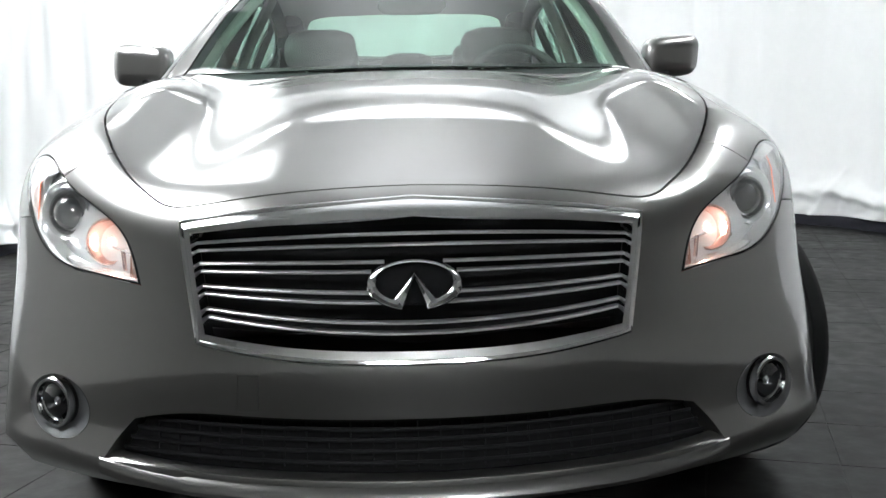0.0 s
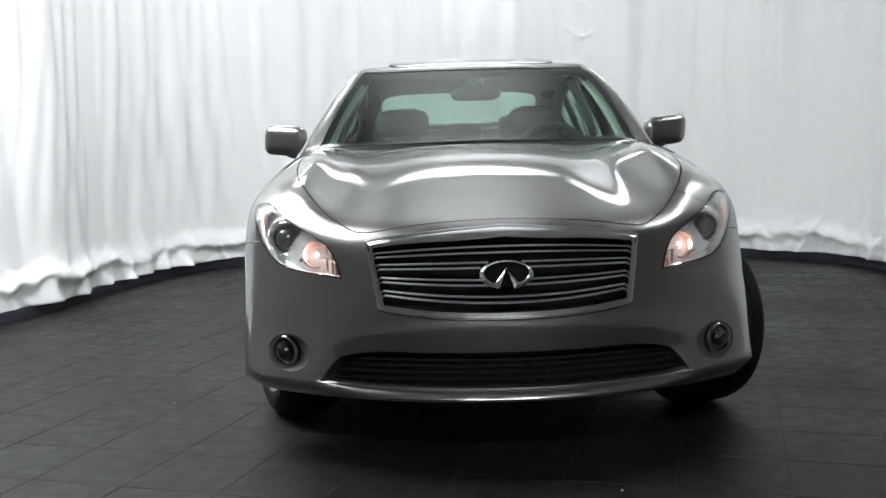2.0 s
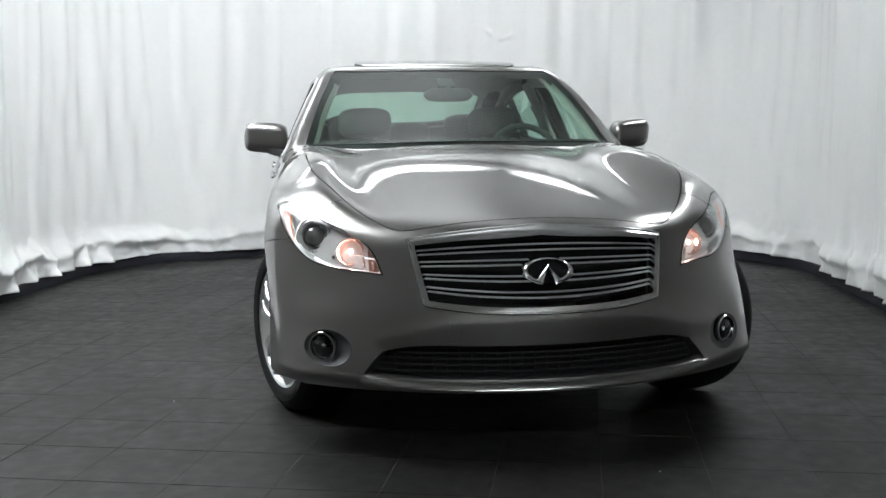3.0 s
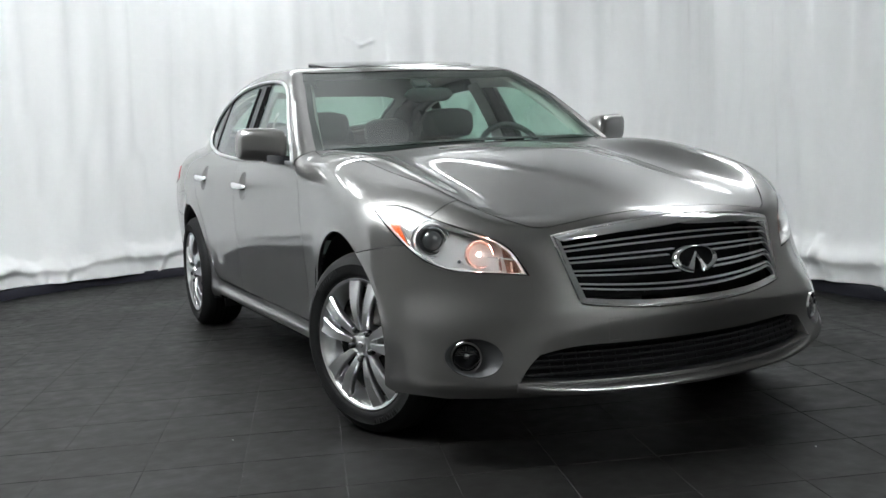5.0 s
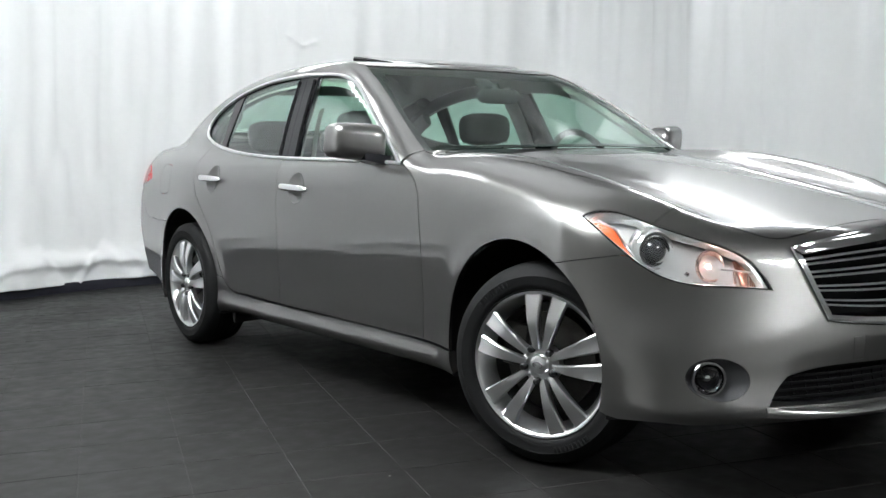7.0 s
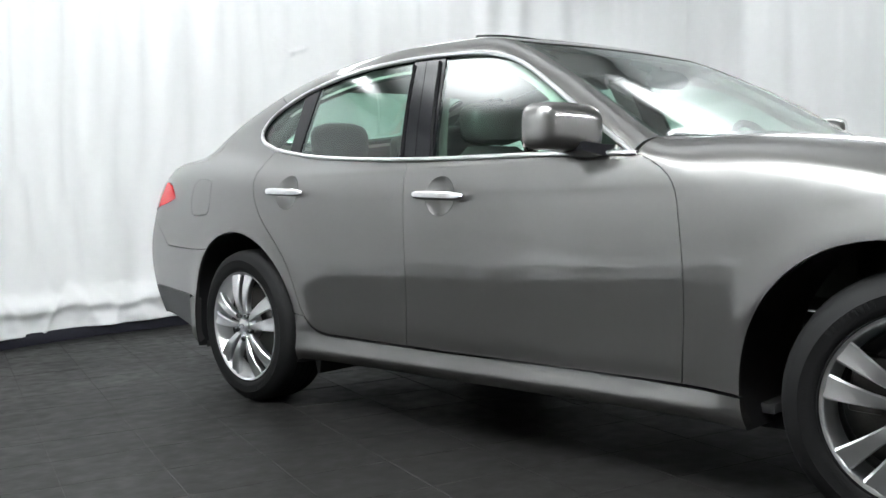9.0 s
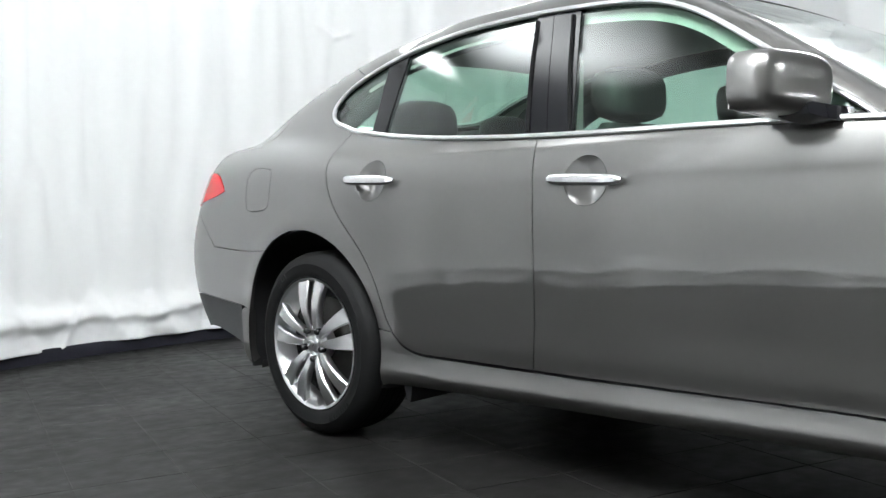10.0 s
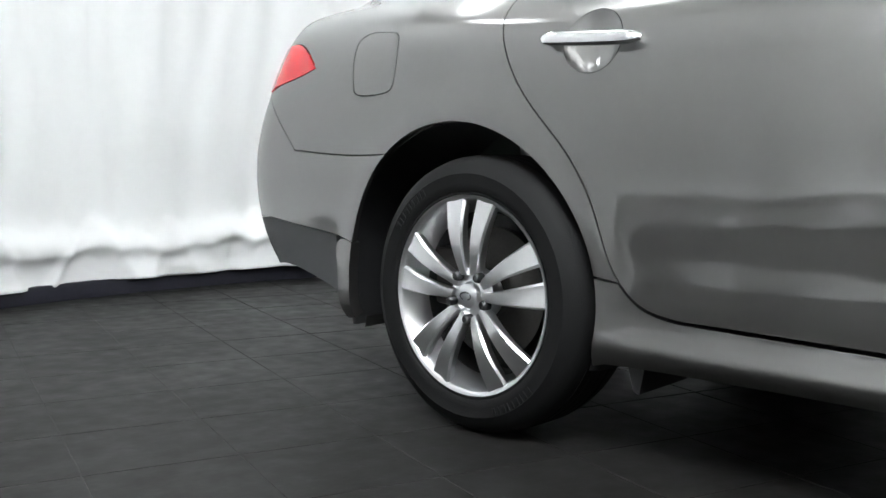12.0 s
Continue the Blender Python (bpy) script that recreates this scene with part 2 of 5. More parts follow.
HUB_Z = 0.341
ARCH_F, ARCH_R, ARCH = 0.925, 3.822, 0.408
ARCH_SIZE = {ARCH_F: (0.346, 0.408), ARCH_R: (0.336, 0.425)}  # centre height and radius of each wheel arch
WIDTH = spline([(-0.1, 0.915), (0.4, 0.93), (0.7, 0.926), (1.0, 0.912), (1.5, 0.888), (2.4, 0.892), (3.2, 0.9), (3.74, 0.908), (4.3, 0.88), (4.95, 0.81)])
INSET = spline([(0.1, 0.13), (0.17, 0.07), (0.235, 0.026), (0.3, 0.0195), (0.4, 0.0225), (0.46, 0.0195), (0.52, 0.0148), (0.58, 0.0101), (0.64, 0.0058), (0.7, 0.0026), (0.76, 0.0008), (0.88, 0.007), (0.96, 0.025), (1.03, 0.06), (1.1, 0.12)])
CENTRE_TOP = spline([(0.0, 0.755), (0.15, 0.795), (0.4, 0.859), (0.84, 0.957), (1.1, 1.007), (1.3, 1.037), (1.5, 1.055), (1.8, 1.062), (2.5, 1.05), (3.5, 1.07), (4.2, 1.14), (4.6, 1.15), (4.95, 1.12)])
CREST = spline([(0.1, 0.015), (0.4, 0.045), (0.65, 0.066), (0.8, 0.071), (1.0, 0.072), (1.4, 0.05), (1.8, 0.03), (2.5, 0.05), (3.6, 0.06), (4.3, 0.02), (4.9, 0.0)])
VALLEY = spline([(0.1, 0.004), (0.6, 0.012), (1.2, 0.012), (1.7, 0.006), (2.2, 0.0), (5.0, 0.0)])
NOSE = spline([(0.12, 0.17), (0.18, 0.12), (0.22, 0.035), (0.265, -0.012), (0.32, 0.0), (0.4, 0.006), (0.48, 0.0), (0.54, 0.01), (0.62, 0.036), (0.7, 0.066), (0.78, 0.105), (0.9, 0.22)])
NOSE_BOW = spline([(0.2, 0.42), (0.4, 0.44), (0.55, 0.55), (0.7, 0.56), (0.9, 0.56)])
TAIL = spline([(0.15, 4.58), (0.25, 4.74), (0.4, 4.915), (0.55, 4.975), (0.7, 4.96), (0.9, 4.86), (1.05, 4.8), (1.15, 4.79)])
ROOF = spline([(1.7, 1.38), (2.2, 1.472), (2.6, 1.51), (3.0, 1.512), (3.4, 1.48), (3.8, 1.402), (4.2, 1.282), (4.55, 1.15), (4.9, 1.0)])
SILL = spline([(0.2, 0.03), (0.228, 0.012), (0.248, -0.001), (0.264, -0.0045), (0.28, -0.001), (0.298, 0.0035), (0.318, 0.0052), (0.338, 0.005), (0.36, 0.0022), (0.385, -0.0003), (0.42, -0.001), (0.46, 0.0006), (0.54, 0.001), (0.62, 0.0), (0.7, 0.0)])
CABIN = spline([(1.2, 0.84), (1.8, 0.852), (2.6, 0.852), (3.3, 0.842), (3.8, 0.805), (4.3, 0.715), (4.8, 0.58)])


def body(p):
    """Below zero inside the car's body, above it outside."""
    x, y, z = np.abs(p[:, 0]), p[:, 1], p[:, 2]
    arch = np.minimum(*(np.hypot(y - cy, z - cz) - r + 0.41 for cy, (cz, r) in ARCH_SIZE.items()))
    doors = 1 / (1 + np.exp(np.clip(-(y - 1.42) / 0.035, -60, 60))) / (1 + np.exp(np.clip((y - 3.3) / 0.075, -60, 60)))
    ledge = doors * SILL(np.clip(z, 0.2, 0.7))
    side = x - WIDTH(y) + INSET(z) + ledge - 0.012 * bell((arch - 0.41) / 0.06)
    crest = CREST(y) * bell((x - 0.71) / np.where(x > 0.71, 0.19, 0.125)) - VALLEY(y) * bell((x - 0.5) / 0.14)
    top = z - CENTRE_TOP(y) + 0.1 * x * x - crest
    nose = NOSE(z) + NOSE_BOW(z) * x * x + 0.12 * np.clip(x - 0.45, 0, 1) ** 2 - y
    tail = y - TAIL(z) + 0.16 * x * x + 0.5 * np.clip(x - 0.4, 0, 1) ** 3
    hull = smax(smax(smax(nose * 0.95, side, 0.16), tail * 0.95, 0.16), top, 0.1)
    hull = smax(hull, 0.2 - z, 0.03)
    rise = np.clip(z - 1.0, 0, 1)
    glass_side = (x - CABIN(y) + 0.34 * rise + 0.2 * rise ** 2) * 0.92
    screen = (1.42 + 2.0 * (z - 1.0) + (0.25 - 0.15 * np.clip((z - 1.05) / 0.25, 0, 1)) * x * x - y) * 0.44
    roof = (z - ROOF(y) + 0.035 * x * x) * 0.97
    cabin = smax(smax(smax(glass_side, screen, 0.06), roof, 0.09), 0.93 - z, 0.02)
    return -smax(-hull, -cabin, 0.07)


def slope(p, h=1e-4):
    g = np.empty_like(p)
    for i in range(3):
        d = np.zeros(3)
        d[i] = h
        g[:, i] = (body(p + d) - body(p - d)) / (2 * h)
    return g


def onto(p, way=None, off=0.0):
    """Moves points onto the body's skin, along way or along its own slope."""
    p = np.array(p, float)
    h = 1e-4
    for _ in range(40):
        v = body(p) - off
        if way is None:
            g = slope(p)
            step = -v[:, None] * g / np.maximum((g * g).sum(1), 0.05)[:, None]
        else:
            rate = (body(p + h * way) - body(p - h * way)) / (2 * h)
            rate = np.where(np.abs(rate) < 0.15, np.where(rate < 0, -0.15, 0.15), rate)
            step = -(v / rate)[:, None] * way
        step = np.clip(step, -0.08, 0.08)
        p += step
        if np.abs(step).max() < 2e-6:
            break
    return p
# -- end of the form --



# ---- sheet panels on the car's skin ----
def plane_lift(way):
    """Flat sheet coordinates square to way (with the depth along it), and back."""
    w = np.array(Vector(way).normalized())
    e1 = np.array(Vector(w).orthogonal().normalized()) if abs(w[2]) > 0.98 else np.array(Vector((0, 0, 1)).cross(Vector(w)).normalized())
    e2 = np.cross(w, e1)
    return (lambda p: np.stack([p @ e1, p @ e2, p @ w], 1)), (lambda q, deep: (q[:, :1] * e1 + q[:, 1:] * e2 + deep[:, None] * w, np.tile(w, (len(q), 1))))


def fan_lift(y0, sign, tilt=24.0, reach=1.0):
    """Coordinates wrapped round the nose (sign -1) or the tail (sign 1)."""
    k = math.tan(radians(tilt))

    def flat(p):
        r = np.hypot(p[:, 0], p[:, 1] - y0)
        return np.stack([np.arctan2(p[:, 0], sign * (p[:, 1] - y0)) * reach, p[:, 2] - k * (r - reach), r], 1)

    def back(q, deep):
        a = q[:, 0] / reach
        way = np.stack([np.sin(a), sign * np.cos(a), np.full(len(a), k)], 1)
        base = np.stack([0 * a, 0 * a + y0, q[:, 1] - k * reach], 1) + way * (deep[:, None])
        return base + np.stack([0 * a, 0 * a, 0 * a], 1), way / np.linalg.norm(way, axis=1)[:, None]
    return flat, back


def panel(name, outline, lift, mat, parent, holes=(), gap=0.0016, depth=0.014, fine=0.035, off=0.0, label="", mirror=False):
    """A sheet of the car's skin inside an outline of points near the skin, with turned-in edges."""
    flat, back = lift
    edges3 = [flat(np.array(e)) for e in (outline, *holes)]
    loops = [inset_outline(e[:, :2], gap if i == 0 else -gap) for i, e in enumerate(edges3)]
    known, depths = np.concatenate([e[:, :2] for e in edges3]), np.concatenate([e[:, 2] for e in edges3])
    lo, hi = loops[0].min(0), loops[0].max(0)
    gx, gy = np.meshgrid(np.arange(lo[0], hi[0], fine), np.arange(lo[1], hi[1], fine * 0.87))
    gx = gx + (np.arange(gx.shape[0]) % 2)[:, None] * fine / 2
    grid = np.stack([gx.ravel(), gy.ravel()], 1)
    grid = grid[inside(grid, loops)]
    rim = np.concatenate(loops)
    keep = np.array([np.min(np.sum((rim - g) ** 2, 1)) > (0.5 * fine) ** 2 for g in grid], bool) if len(grid) else np.zeros(0, bool)
    grid = grid[keep] if len(grid) else grid
    pts = np.concatenate([rim, grid])
    edges, start = [], 0
    for loop in loops:
        n = len(loop)
        edges += [(start + i, start + (i + 1) % n) for i in range(n)]
        start += n
    v2, _, tris, *_ = delaunay_2d_cdt([Vector(p) for p in pts], edges, [], 0, 1e-6)
    v2 = np.array([tuple(v) for v in v2])
    tris = np.array([t for t in tris], int)
    mid = v2[tris].mean(1)
    tris = tris[inside(mid, loops)]
    near = 1 / (((v2[:, None] - known[None]) ** 2).sum(2) + 1e-5) ** 1.5
    base, way = back(v2, (near * depths).sum(1) / near.sum(1))
    pos = onto(base, way, off)
    nor = slope(pos)
    nor /= np.linalg.norm(nor, axis=1)[:, None]
    a, b, c = pos[tris[:, 0]], pos[tris[:, 1]], pos[tris[:, 2]]
    wrong = (np.cross(b - a, c - a) * nor[tris[:, 0]]).sum(1) < 0
    tris[wrong] = tris[wrong][:, ::-1]
    faces = [tuple(int(i) for i in t) for t in tris]
    count = {}
    for t in faces:
        for i in range(3):
            e = (t[i], t[(i + 1) % 3])
            count[e] = count.get(e, 0) + 1
    border = [e for e in count if (e[1], e[0]) not in count]
    verts, normals = [tuple(p) for p in pos], []
    for t in faces:
        normals += [tuple(nor[i]) for i in t]
    if depth:
        twin = {}
        for i, j in border:
            for k in (i, j):
                if k not in twin:
                    twin[k] = (len(verts), len(verts) + 1)
                    verts += [tuple(pos[k]), tuple(pos[k] - depth * nor[k])]
            q = (twin[j][0], twin[i][0], twin[i][1], twin[j][1])
            faces.append(q)
            side = np.cross(np.array(verts[q[1]]) - np.array(verts[q[0]]), np.array(verts[q[3]]) - np.array(verts[q[0]]))
            side /= max(np.linalg.norm(side), 1e-9)
            normals += [tuple(side)] * 4
    if mirror:
        verts = [(-x, y, z) for x, y, z in verts]
        faces = [f[::-1] for f in faces]
        flipped, at = [], 0
        for f in faces:
            flipped += [(-x, y, z) for x, y, z in normals[at:at + len(f)][::-1]]
            at += len(f)
        normals = flipped
    mesh = bpy.data.meshes.new(name)
    mesh.from_pydata(verts, [], faces)
    mesh.polygons.foreach_set("use_smooth", [True] * len(faces))
    mesh.normals_split_custom_set(normals)
    return mesh_object(name, mesh, mat, parent, label)


def on_side(yz, x=-1.0):
    """Points of the right-hand side at the given (y, z)."""
    q = np.array(yz, float)
    p = np.stack([np.full(len(q), x), q[:, 0], q[:, 1]], 1)
    return onto(p, np.tile([-1.0, 0, 0], (len(q), 1)))


def on_top(xy, z=1.2):
    q = np.array(xy, float)
    p = np.stack([q[:, 0], q[:, 1], np.full(len(q), z)], 1)
    return onto(p, np.tile([0, 0, 1.0], (len(q), 1)))


def on_front(xz):
    q = np.array(xz, float)
    p = np.stack([q[:, 0], np.full(len(q), 0.2), q[:, 1]], 1)
    return onto(p, np.tile([0, -1.0, 0], (len(q), 1)))


def arc(cy, a0, a1, n=28):
    """Part of a wheel arch's edge as (y, z); angles from the front, upwards."""
    cz, r = ARCH_SIZE[cy]
    return [(cy - r * math.cos(a), cz + r * math.sin(a)) for a in np.linspace(radians(a0), radians(a1), n)]



# ---- the stage: floor, curtains, ceiling ----
TILE_SIZE, TILE_TURN = 0.339, radians(-17.3)
along = np.array([-math.sin(TILE_TURN), math.cos(TILE_TURN)])
across = np.array([math.cos(TILE_TURN), math.sin(TILE_TURN)])
CURTAIN_LINE = [(-3.3, 2.1), (-3.08, 2.7), (-2.7, 4.5), (-2.2, 5.85), (-1.25, 6.38), (0.3, 6.5), (1.4, 6.24), (2.55, 5.6), (3.2, 4.8), (3.06, 3.3), (2.7, 1.8), (2.7, 1.15)]

floor = part("floor", block((17, 17, 0.2), (0, 1.5, -0.1016)), GROUT)
tagged(floor, "dark grey square floor tiles with thin joints", "floor", kind="structure")


def ceiling_and_walls():
    tagged(part("ceiling", block((17, 17, 0.2), (0, 1.5, 3.5)), CEILING), "grey painted studio ceiling", "ceiling", kind="structure")
    # unseen walls added to close the room, pale to bounce light at the car
    for name, size, at in (("wall_north", (17, 0.2, 3.4), (0, 9.9, 1.7)), ("wall_south", (17, 0.2, 3.4), (0, -6.9, 1.7)),
                           ("wall_west", (0.2, 16.6, 3.4), (-8.4, 1.5, 1.7)), ("wall_east", (0.2, 16.6, 3.4), (8.4, 1.5, 1.7))):
        tagged(part(name, block(size, at), WALL), "plain pale wall closing the room, unseen, bounces light", "wall", kind="structure")


def curtain():
    """One long white cloth hung in uneven folds, crumpled where it nears the floor."""
    rng = np.random.default_rng(4)
    line = smooth(CURTAIN_LINE, 0.018)
    d = np.gradient(line, axis=0)
    d /= np.linalg.norm(d, axis=1)[:, None]
    nor = np.stack([-d[:, 1], d[:, 0]], 1)
    s = np.arange(len(line)) * 0.018
    heights = np.concatenate([np.linspace(0.08, 0.5, 36), np.linspace(0.54, 1.86, 18), np.linspace(1.88, 2.26, 26), np.linspace(2.32, 3.3, 15)])
    waves = [(rng.uniform(0.16, 0.5), rng.uniform(0, 6.3), rng.uniform(0.4, 1.0)) for _ in range(6)]
    broad = [(rng.uniform(0.9, 1.9), rng.uniform(0, 6.3)) for _ in range(3)]
    verts, n = [], len(line)
    tents = [(rng.uniform(0, s[-1]), rng.uniform(0.16, 0.46), rng.uniform(0.05, 0.17), rng.uniform(-0.7, 0.7), rng.uniform(0.015, 0.055) * rng.choice((1, 1, -0.6))) for _ in range(120)]
    left_run = s[int(np.argmin(np.linalg.norm(line - [-2.2, 5.85], axis=1)))]
    tents = [(at, apex, half, lean, deep * (1.25 if at < left_run else 0.9)) for at, apex, half, lean, deep in tents]
    ridge = np.array([0.21 + 0.07 * noise.noise(Vector((u * 1.9, 0.3, 5.0))) + 0.055 * abs(noise.noise(Vector((u * 4.1, 7.0, 1.0)))) for u in s])
    roll = np.array([0.05 * max(0.15, 0.75 + 0.9 * noise.noise(Vector((u * 1.1, 2.0, 8.0)))) for u in s])
    hem = 0.5 + 0.5 * np.sin(s * 1.3 + 0.8 * np.sin(s * 2.9))
    pinch = s[int(np.argmin(np.linalg.norm(line - [1.25, 6.25], axis=1)))]
    for z in heights:
        hang = 0.35 + 0.65 * min(1.0, (z - 0.1) / 2.5)
        o = np.zeros(n)
        for k, (length, ph, amp) in enumerate(waves):
            drift = 0.12 * np.sin(0.9 * z + ph * 2) + 0.05 * math.sin(2.3 * z + k)
            o += 0.011 * amp * hang * np.sin(2 * math.pi * (s + drift) / length + ph + 0.6 * np.sin(s * 0.9 + k))
        for length, ph in broad:
            o += 0.022 * np.sin(2 * math.pi * s / length + ph + 0.25 * z)
        low = max(0.0, 1 - (z - 0.08) / 0.42)
        if low > 0:
            crumple = np.array([noise.noise(Vector((u * 3.1, z * 5.5, 3.0))) + 0.6 * abs(noise.noise(Vector((u * 6.3, z * 11.0 + u, 9.0)))) for u in s])
            o += low ** 1.2 * 0.03 * crumple
            # a slack roll of cloth above the hem, whose ridge rises and falls
            o += roll * np.where(z > ridge, bell((z - ridge) / 0.085), bell((z - ridge) / 0.035))
            # bunched folds that stand on the skirting like small tents
            for at, apex, half, lean, deep in tents:
                if z < apex:
                    o += deep * (1 - (z - 0.06) / apex) * np.clip(1 - np.abs(s - at - lean * (z - 0.06)) / (half * (1.15 - 0.75 * z / apex)), 0, 1)
        if 1.85 < z < 2.3:
            # a small pinched crease in the cloth
            q = np.stack([s - pinch, np.full(n, z)], 1)
            for a, b in (((-0.2, 2.15), (-0.02, 2.03)), ((-0.02, 2.03), (0.1, 2.07))):
                a, b = np.array(a), np.array(b)
                k = np.clip(((q - a) @ (b - a)) / ((b - a) @ (b - a)), 0, 1)
                gap_to = np.linalg.norm(q - a - k[:, None] * (b - a), axis=1)
                o += 0.012 * bell(gap_to / 0.02)
        droop = 0.03 * np.sin(s * 2.1) * low + 0.012 * np.sin(s * 7.7 + 1) * low
        p = line - nor * (np.maximum(o, -0.03)[:, None] + 0.012 * low)
        verts += [(x, y, max(z + 0.15 * dz - 0.012 * low ** 6 * h, 0.062)) for (x, y), dz, h in zip(p, droop, hem)]
    m = len(heights)
    faces = [(j * n + i, j * n + i + 1, (j + 1) * n + i + 1, (j + 1) * n + i) for j in range(m - 1) for i in range(n - 1)]
    mesh = bpy.data.meshes.new("curtain")
    mesh.from_pydata(verts, [], faces)
    mesh.polygons.foreach_set("use_smooth", [True] * len(faces))
    ob = mesh_object("curtain", mesh, CLOTH)
    thick = ob.modifiers.new("thickness", "SOLIDIFY")
    thick.thickness = 0.004
    tagged(ob, "long white cloth curtain in uneven folds, crumpled at its hem", "curtain")
    # dark skirting under the hem
    base = smooth(CURTAIN_LINE, 0.08)
    dd = np.gradient(base, axis=0)
    dd /= np.linalg.norm(dd, axis=1)[:, None]
    nn = np.stack([-dd[:, 1], dd[:, 0]], 1)
    rings = [[(*(p + q * o), z) for o, z in ((-0.016, 0.0), (-0.012, 0.064), (-0.004, 0.076), (0.06, 0.076), (0.06, 0.0))] for p, q in zip(base, nn)]
    tagged(part("baseboard", loft(rings), SKIRT), "navy black skirting under the curtain hem", "baseboard", kind="structure")


def ceiling_light(x, y, turn, long=1.4, wide=0.5, power=1.0, even=0.0, tilt=0.0, z=3.355):
    ob = thing("ceiling_light", "unseen white rectangular ceiling light panel, switched on", "ceiling light", "studio ceiling lights", at=(x, y, z))
    ob.rotation_euler = (radians(tilt), 0, radians(turn))
    frame_bm = join(block((wide + 0.06, 0.03, 0.08), (0, long / 2 + 0.015, 0.0), 0.004), block((wide + 0.06, 0.03, 0.08), (0, -long / 2 - 0.015, 0.0), 0.004),
                    block((0.03, long, 0.08), (wide / 2 + 0.015, 0, 0), 0.004), block((0.03, long, 0.08), (-wide / 2 - 0.015, 0, 0), 0.004), block((wide, long, 0.02), (0, 0, 0.03)))
    part("frame", frame_bm, FIXTURE, ob)
    stem = block((0.03, 0.03, 0.012), (0, 0, 0.042))
    part("stem", stem, FIXTURE, ob)
    part("diffuser", block((wide, long, 0.01), (0, 0, -0.012)), softbox("lit diffuser", LAMP_GLOW * power, even), ob, "glowing white diffuser", flat=True)


ceiling_and_walls()
curtain()
# the faint long panel at (0, 3) is added fill for the hood's reflection
for lx, ly, long, wide, turn, power, even in ((-1.6, 4.5, 1.7, 1.1, 0, 0.23, 0.5), (0.0, 3.0, 5.0, 2.1, 0, 0.015, 0.4), (-2.8, 1.5, 4.0, 2.7, 0, 0.62, 0), (2.85, 2.05, 3.2, 1.1, 0, 0.58, 0),
                                              (0.1, 5.95, 2.4, 0.5, 90, 0.3, 0), (-1.6, 5.8, 1.1, 0.4, 120, 0.3, 0), (1.85, 5.55, 1.3, 0.5, 54, 0.27, 0)):
    ceiling_light(lx, ly, turn, long, wide, power, even)
# a pair of front lights on the ceiling, turned down towards the car
for lx in (-0.55, 1.05):
    ceiling_light(lx, -4.6, 0, 0.3, 1.5, 4.2, tilt=14.0, z=3.27)



# ---- the car ----
car = thing("car", "grey metallic four-door sedan with silver alloy wheels, parked on dark tiles", "car")
UP, SIDE, DIAG = plane_lift((0, 0, 1)), plane_lift((-1, 0, 0.22)), plane_lift((-0.8, -0.12, 0.58))
REAR_DIAG = plane_lift((-0.84, 0.2, 0.5))
NOSE_FAN, TAIL_FAN = fan_lift(1.1, -1), fan_lift(3.9, 1, 12.0)


def both(points, sign=1):
    """The points of one half and their mirror image, as one closed run."""
    p = np.array(points, float)
    q = p[::-1] * [-1, 1, 1]
    return np.concatenate([p, q[(1 if abs(p[-1][0]) < 1e-6 else 0):(-1 if abs(p[0][0]) < 1e-6 else None)]])


# edges shared by neighbouring panels, for the right-hand side (x < 0)
HOOD_FRONT = on_top(smooth([(0, 0.193), (-0.2, 0.19), (-0.34, 0.198), (-0.43, 0.217), (-0.475, 0.237), (-0.505, 0.262)]))
HOOD_SIDE = on_top(smooth([(-0.505, 0.262), (-0.57, 0.345), (-0.643, 0.47), (-0.7, 0.61), (-0.736, 0.76), (-0.752, 0.95), (-0.758, 1.2), (-0.76, 1.45), (-0.757, 1.66)]))
HOOD_BACK = on_top(smooth([(-0.757, 1.66), (-0.6, 1.57), (-0.35, 1.49), (0, 1.465)]))
LAMP_TOP = np.array([(-0.862, 0.648, 0.826), (-0.85, 0.632, 0.842), (-0.82, 0.59, 0.851), (-0.755, 0.467, 0.817), (-0.638, 0.323, 0.757), (-0.567, 0.25, 0.706), (-0.531, 0.198, 0.622)])
LAMP_LOW = np.array([(-0.531, 0.198, 0.622), (-0.645, 0.28, 0.632), (-0.744, 0.37, 0.646), (-0.797, 0.437, 0.678), (-0.838, 0.515, 0.738), (-0.862, 0.648, 0.826)])
lamp_top, lamp_low = onto(smooth(LAMP_TOP)), onto(smooth(LAMP_LOW))
cut_t = int(np.argmin(np.linalg.norm(lamp_top - [-0.755, 0.467, 0.815], axis=1)))
cut_h = int(np.argmin(np.linalg.norm(HOOD_SIDE - [-0.643, 0.47, 0.86], axis=1)))
cut_l = int(np.argmin(np.linalg.norm(lamp_low - [-0.828, 0.495, 0.725], axis=1)))
ARCH_SEAM = on_side(arc(ARCH_F, 58, 58, n=1))[0]
lamp_seam = onto(smooth([lamp_low[cut_l], ARCH_SEAM]))
DOOR_FRONT = on_side(smooth([(1.672, 1.005), (1.6, 0.97), (1.545, 0.925), (1.515, 0.82), (1.506, 0.7), (1.515, 0.5), (1.53, 0.325)]))
DOOR_MID = on_side(smooth([(2.7, 1.022), (2.69, 0.9), (2.688, 0.75), (2.7, 0.55), (2.722, 0.333)]))
DOOR_BACK = on_side(smooth([(3.64, 1.122), (3.69, 1.075), (3.703, 1.02), (3.682, 0.95), (3.648, 0.885), (3.587, 0.803), (3.478, 0.688), (3.402, 0.554), (3.35, 0.42), (3.295, 0.364), (3.2, 0.34)]))
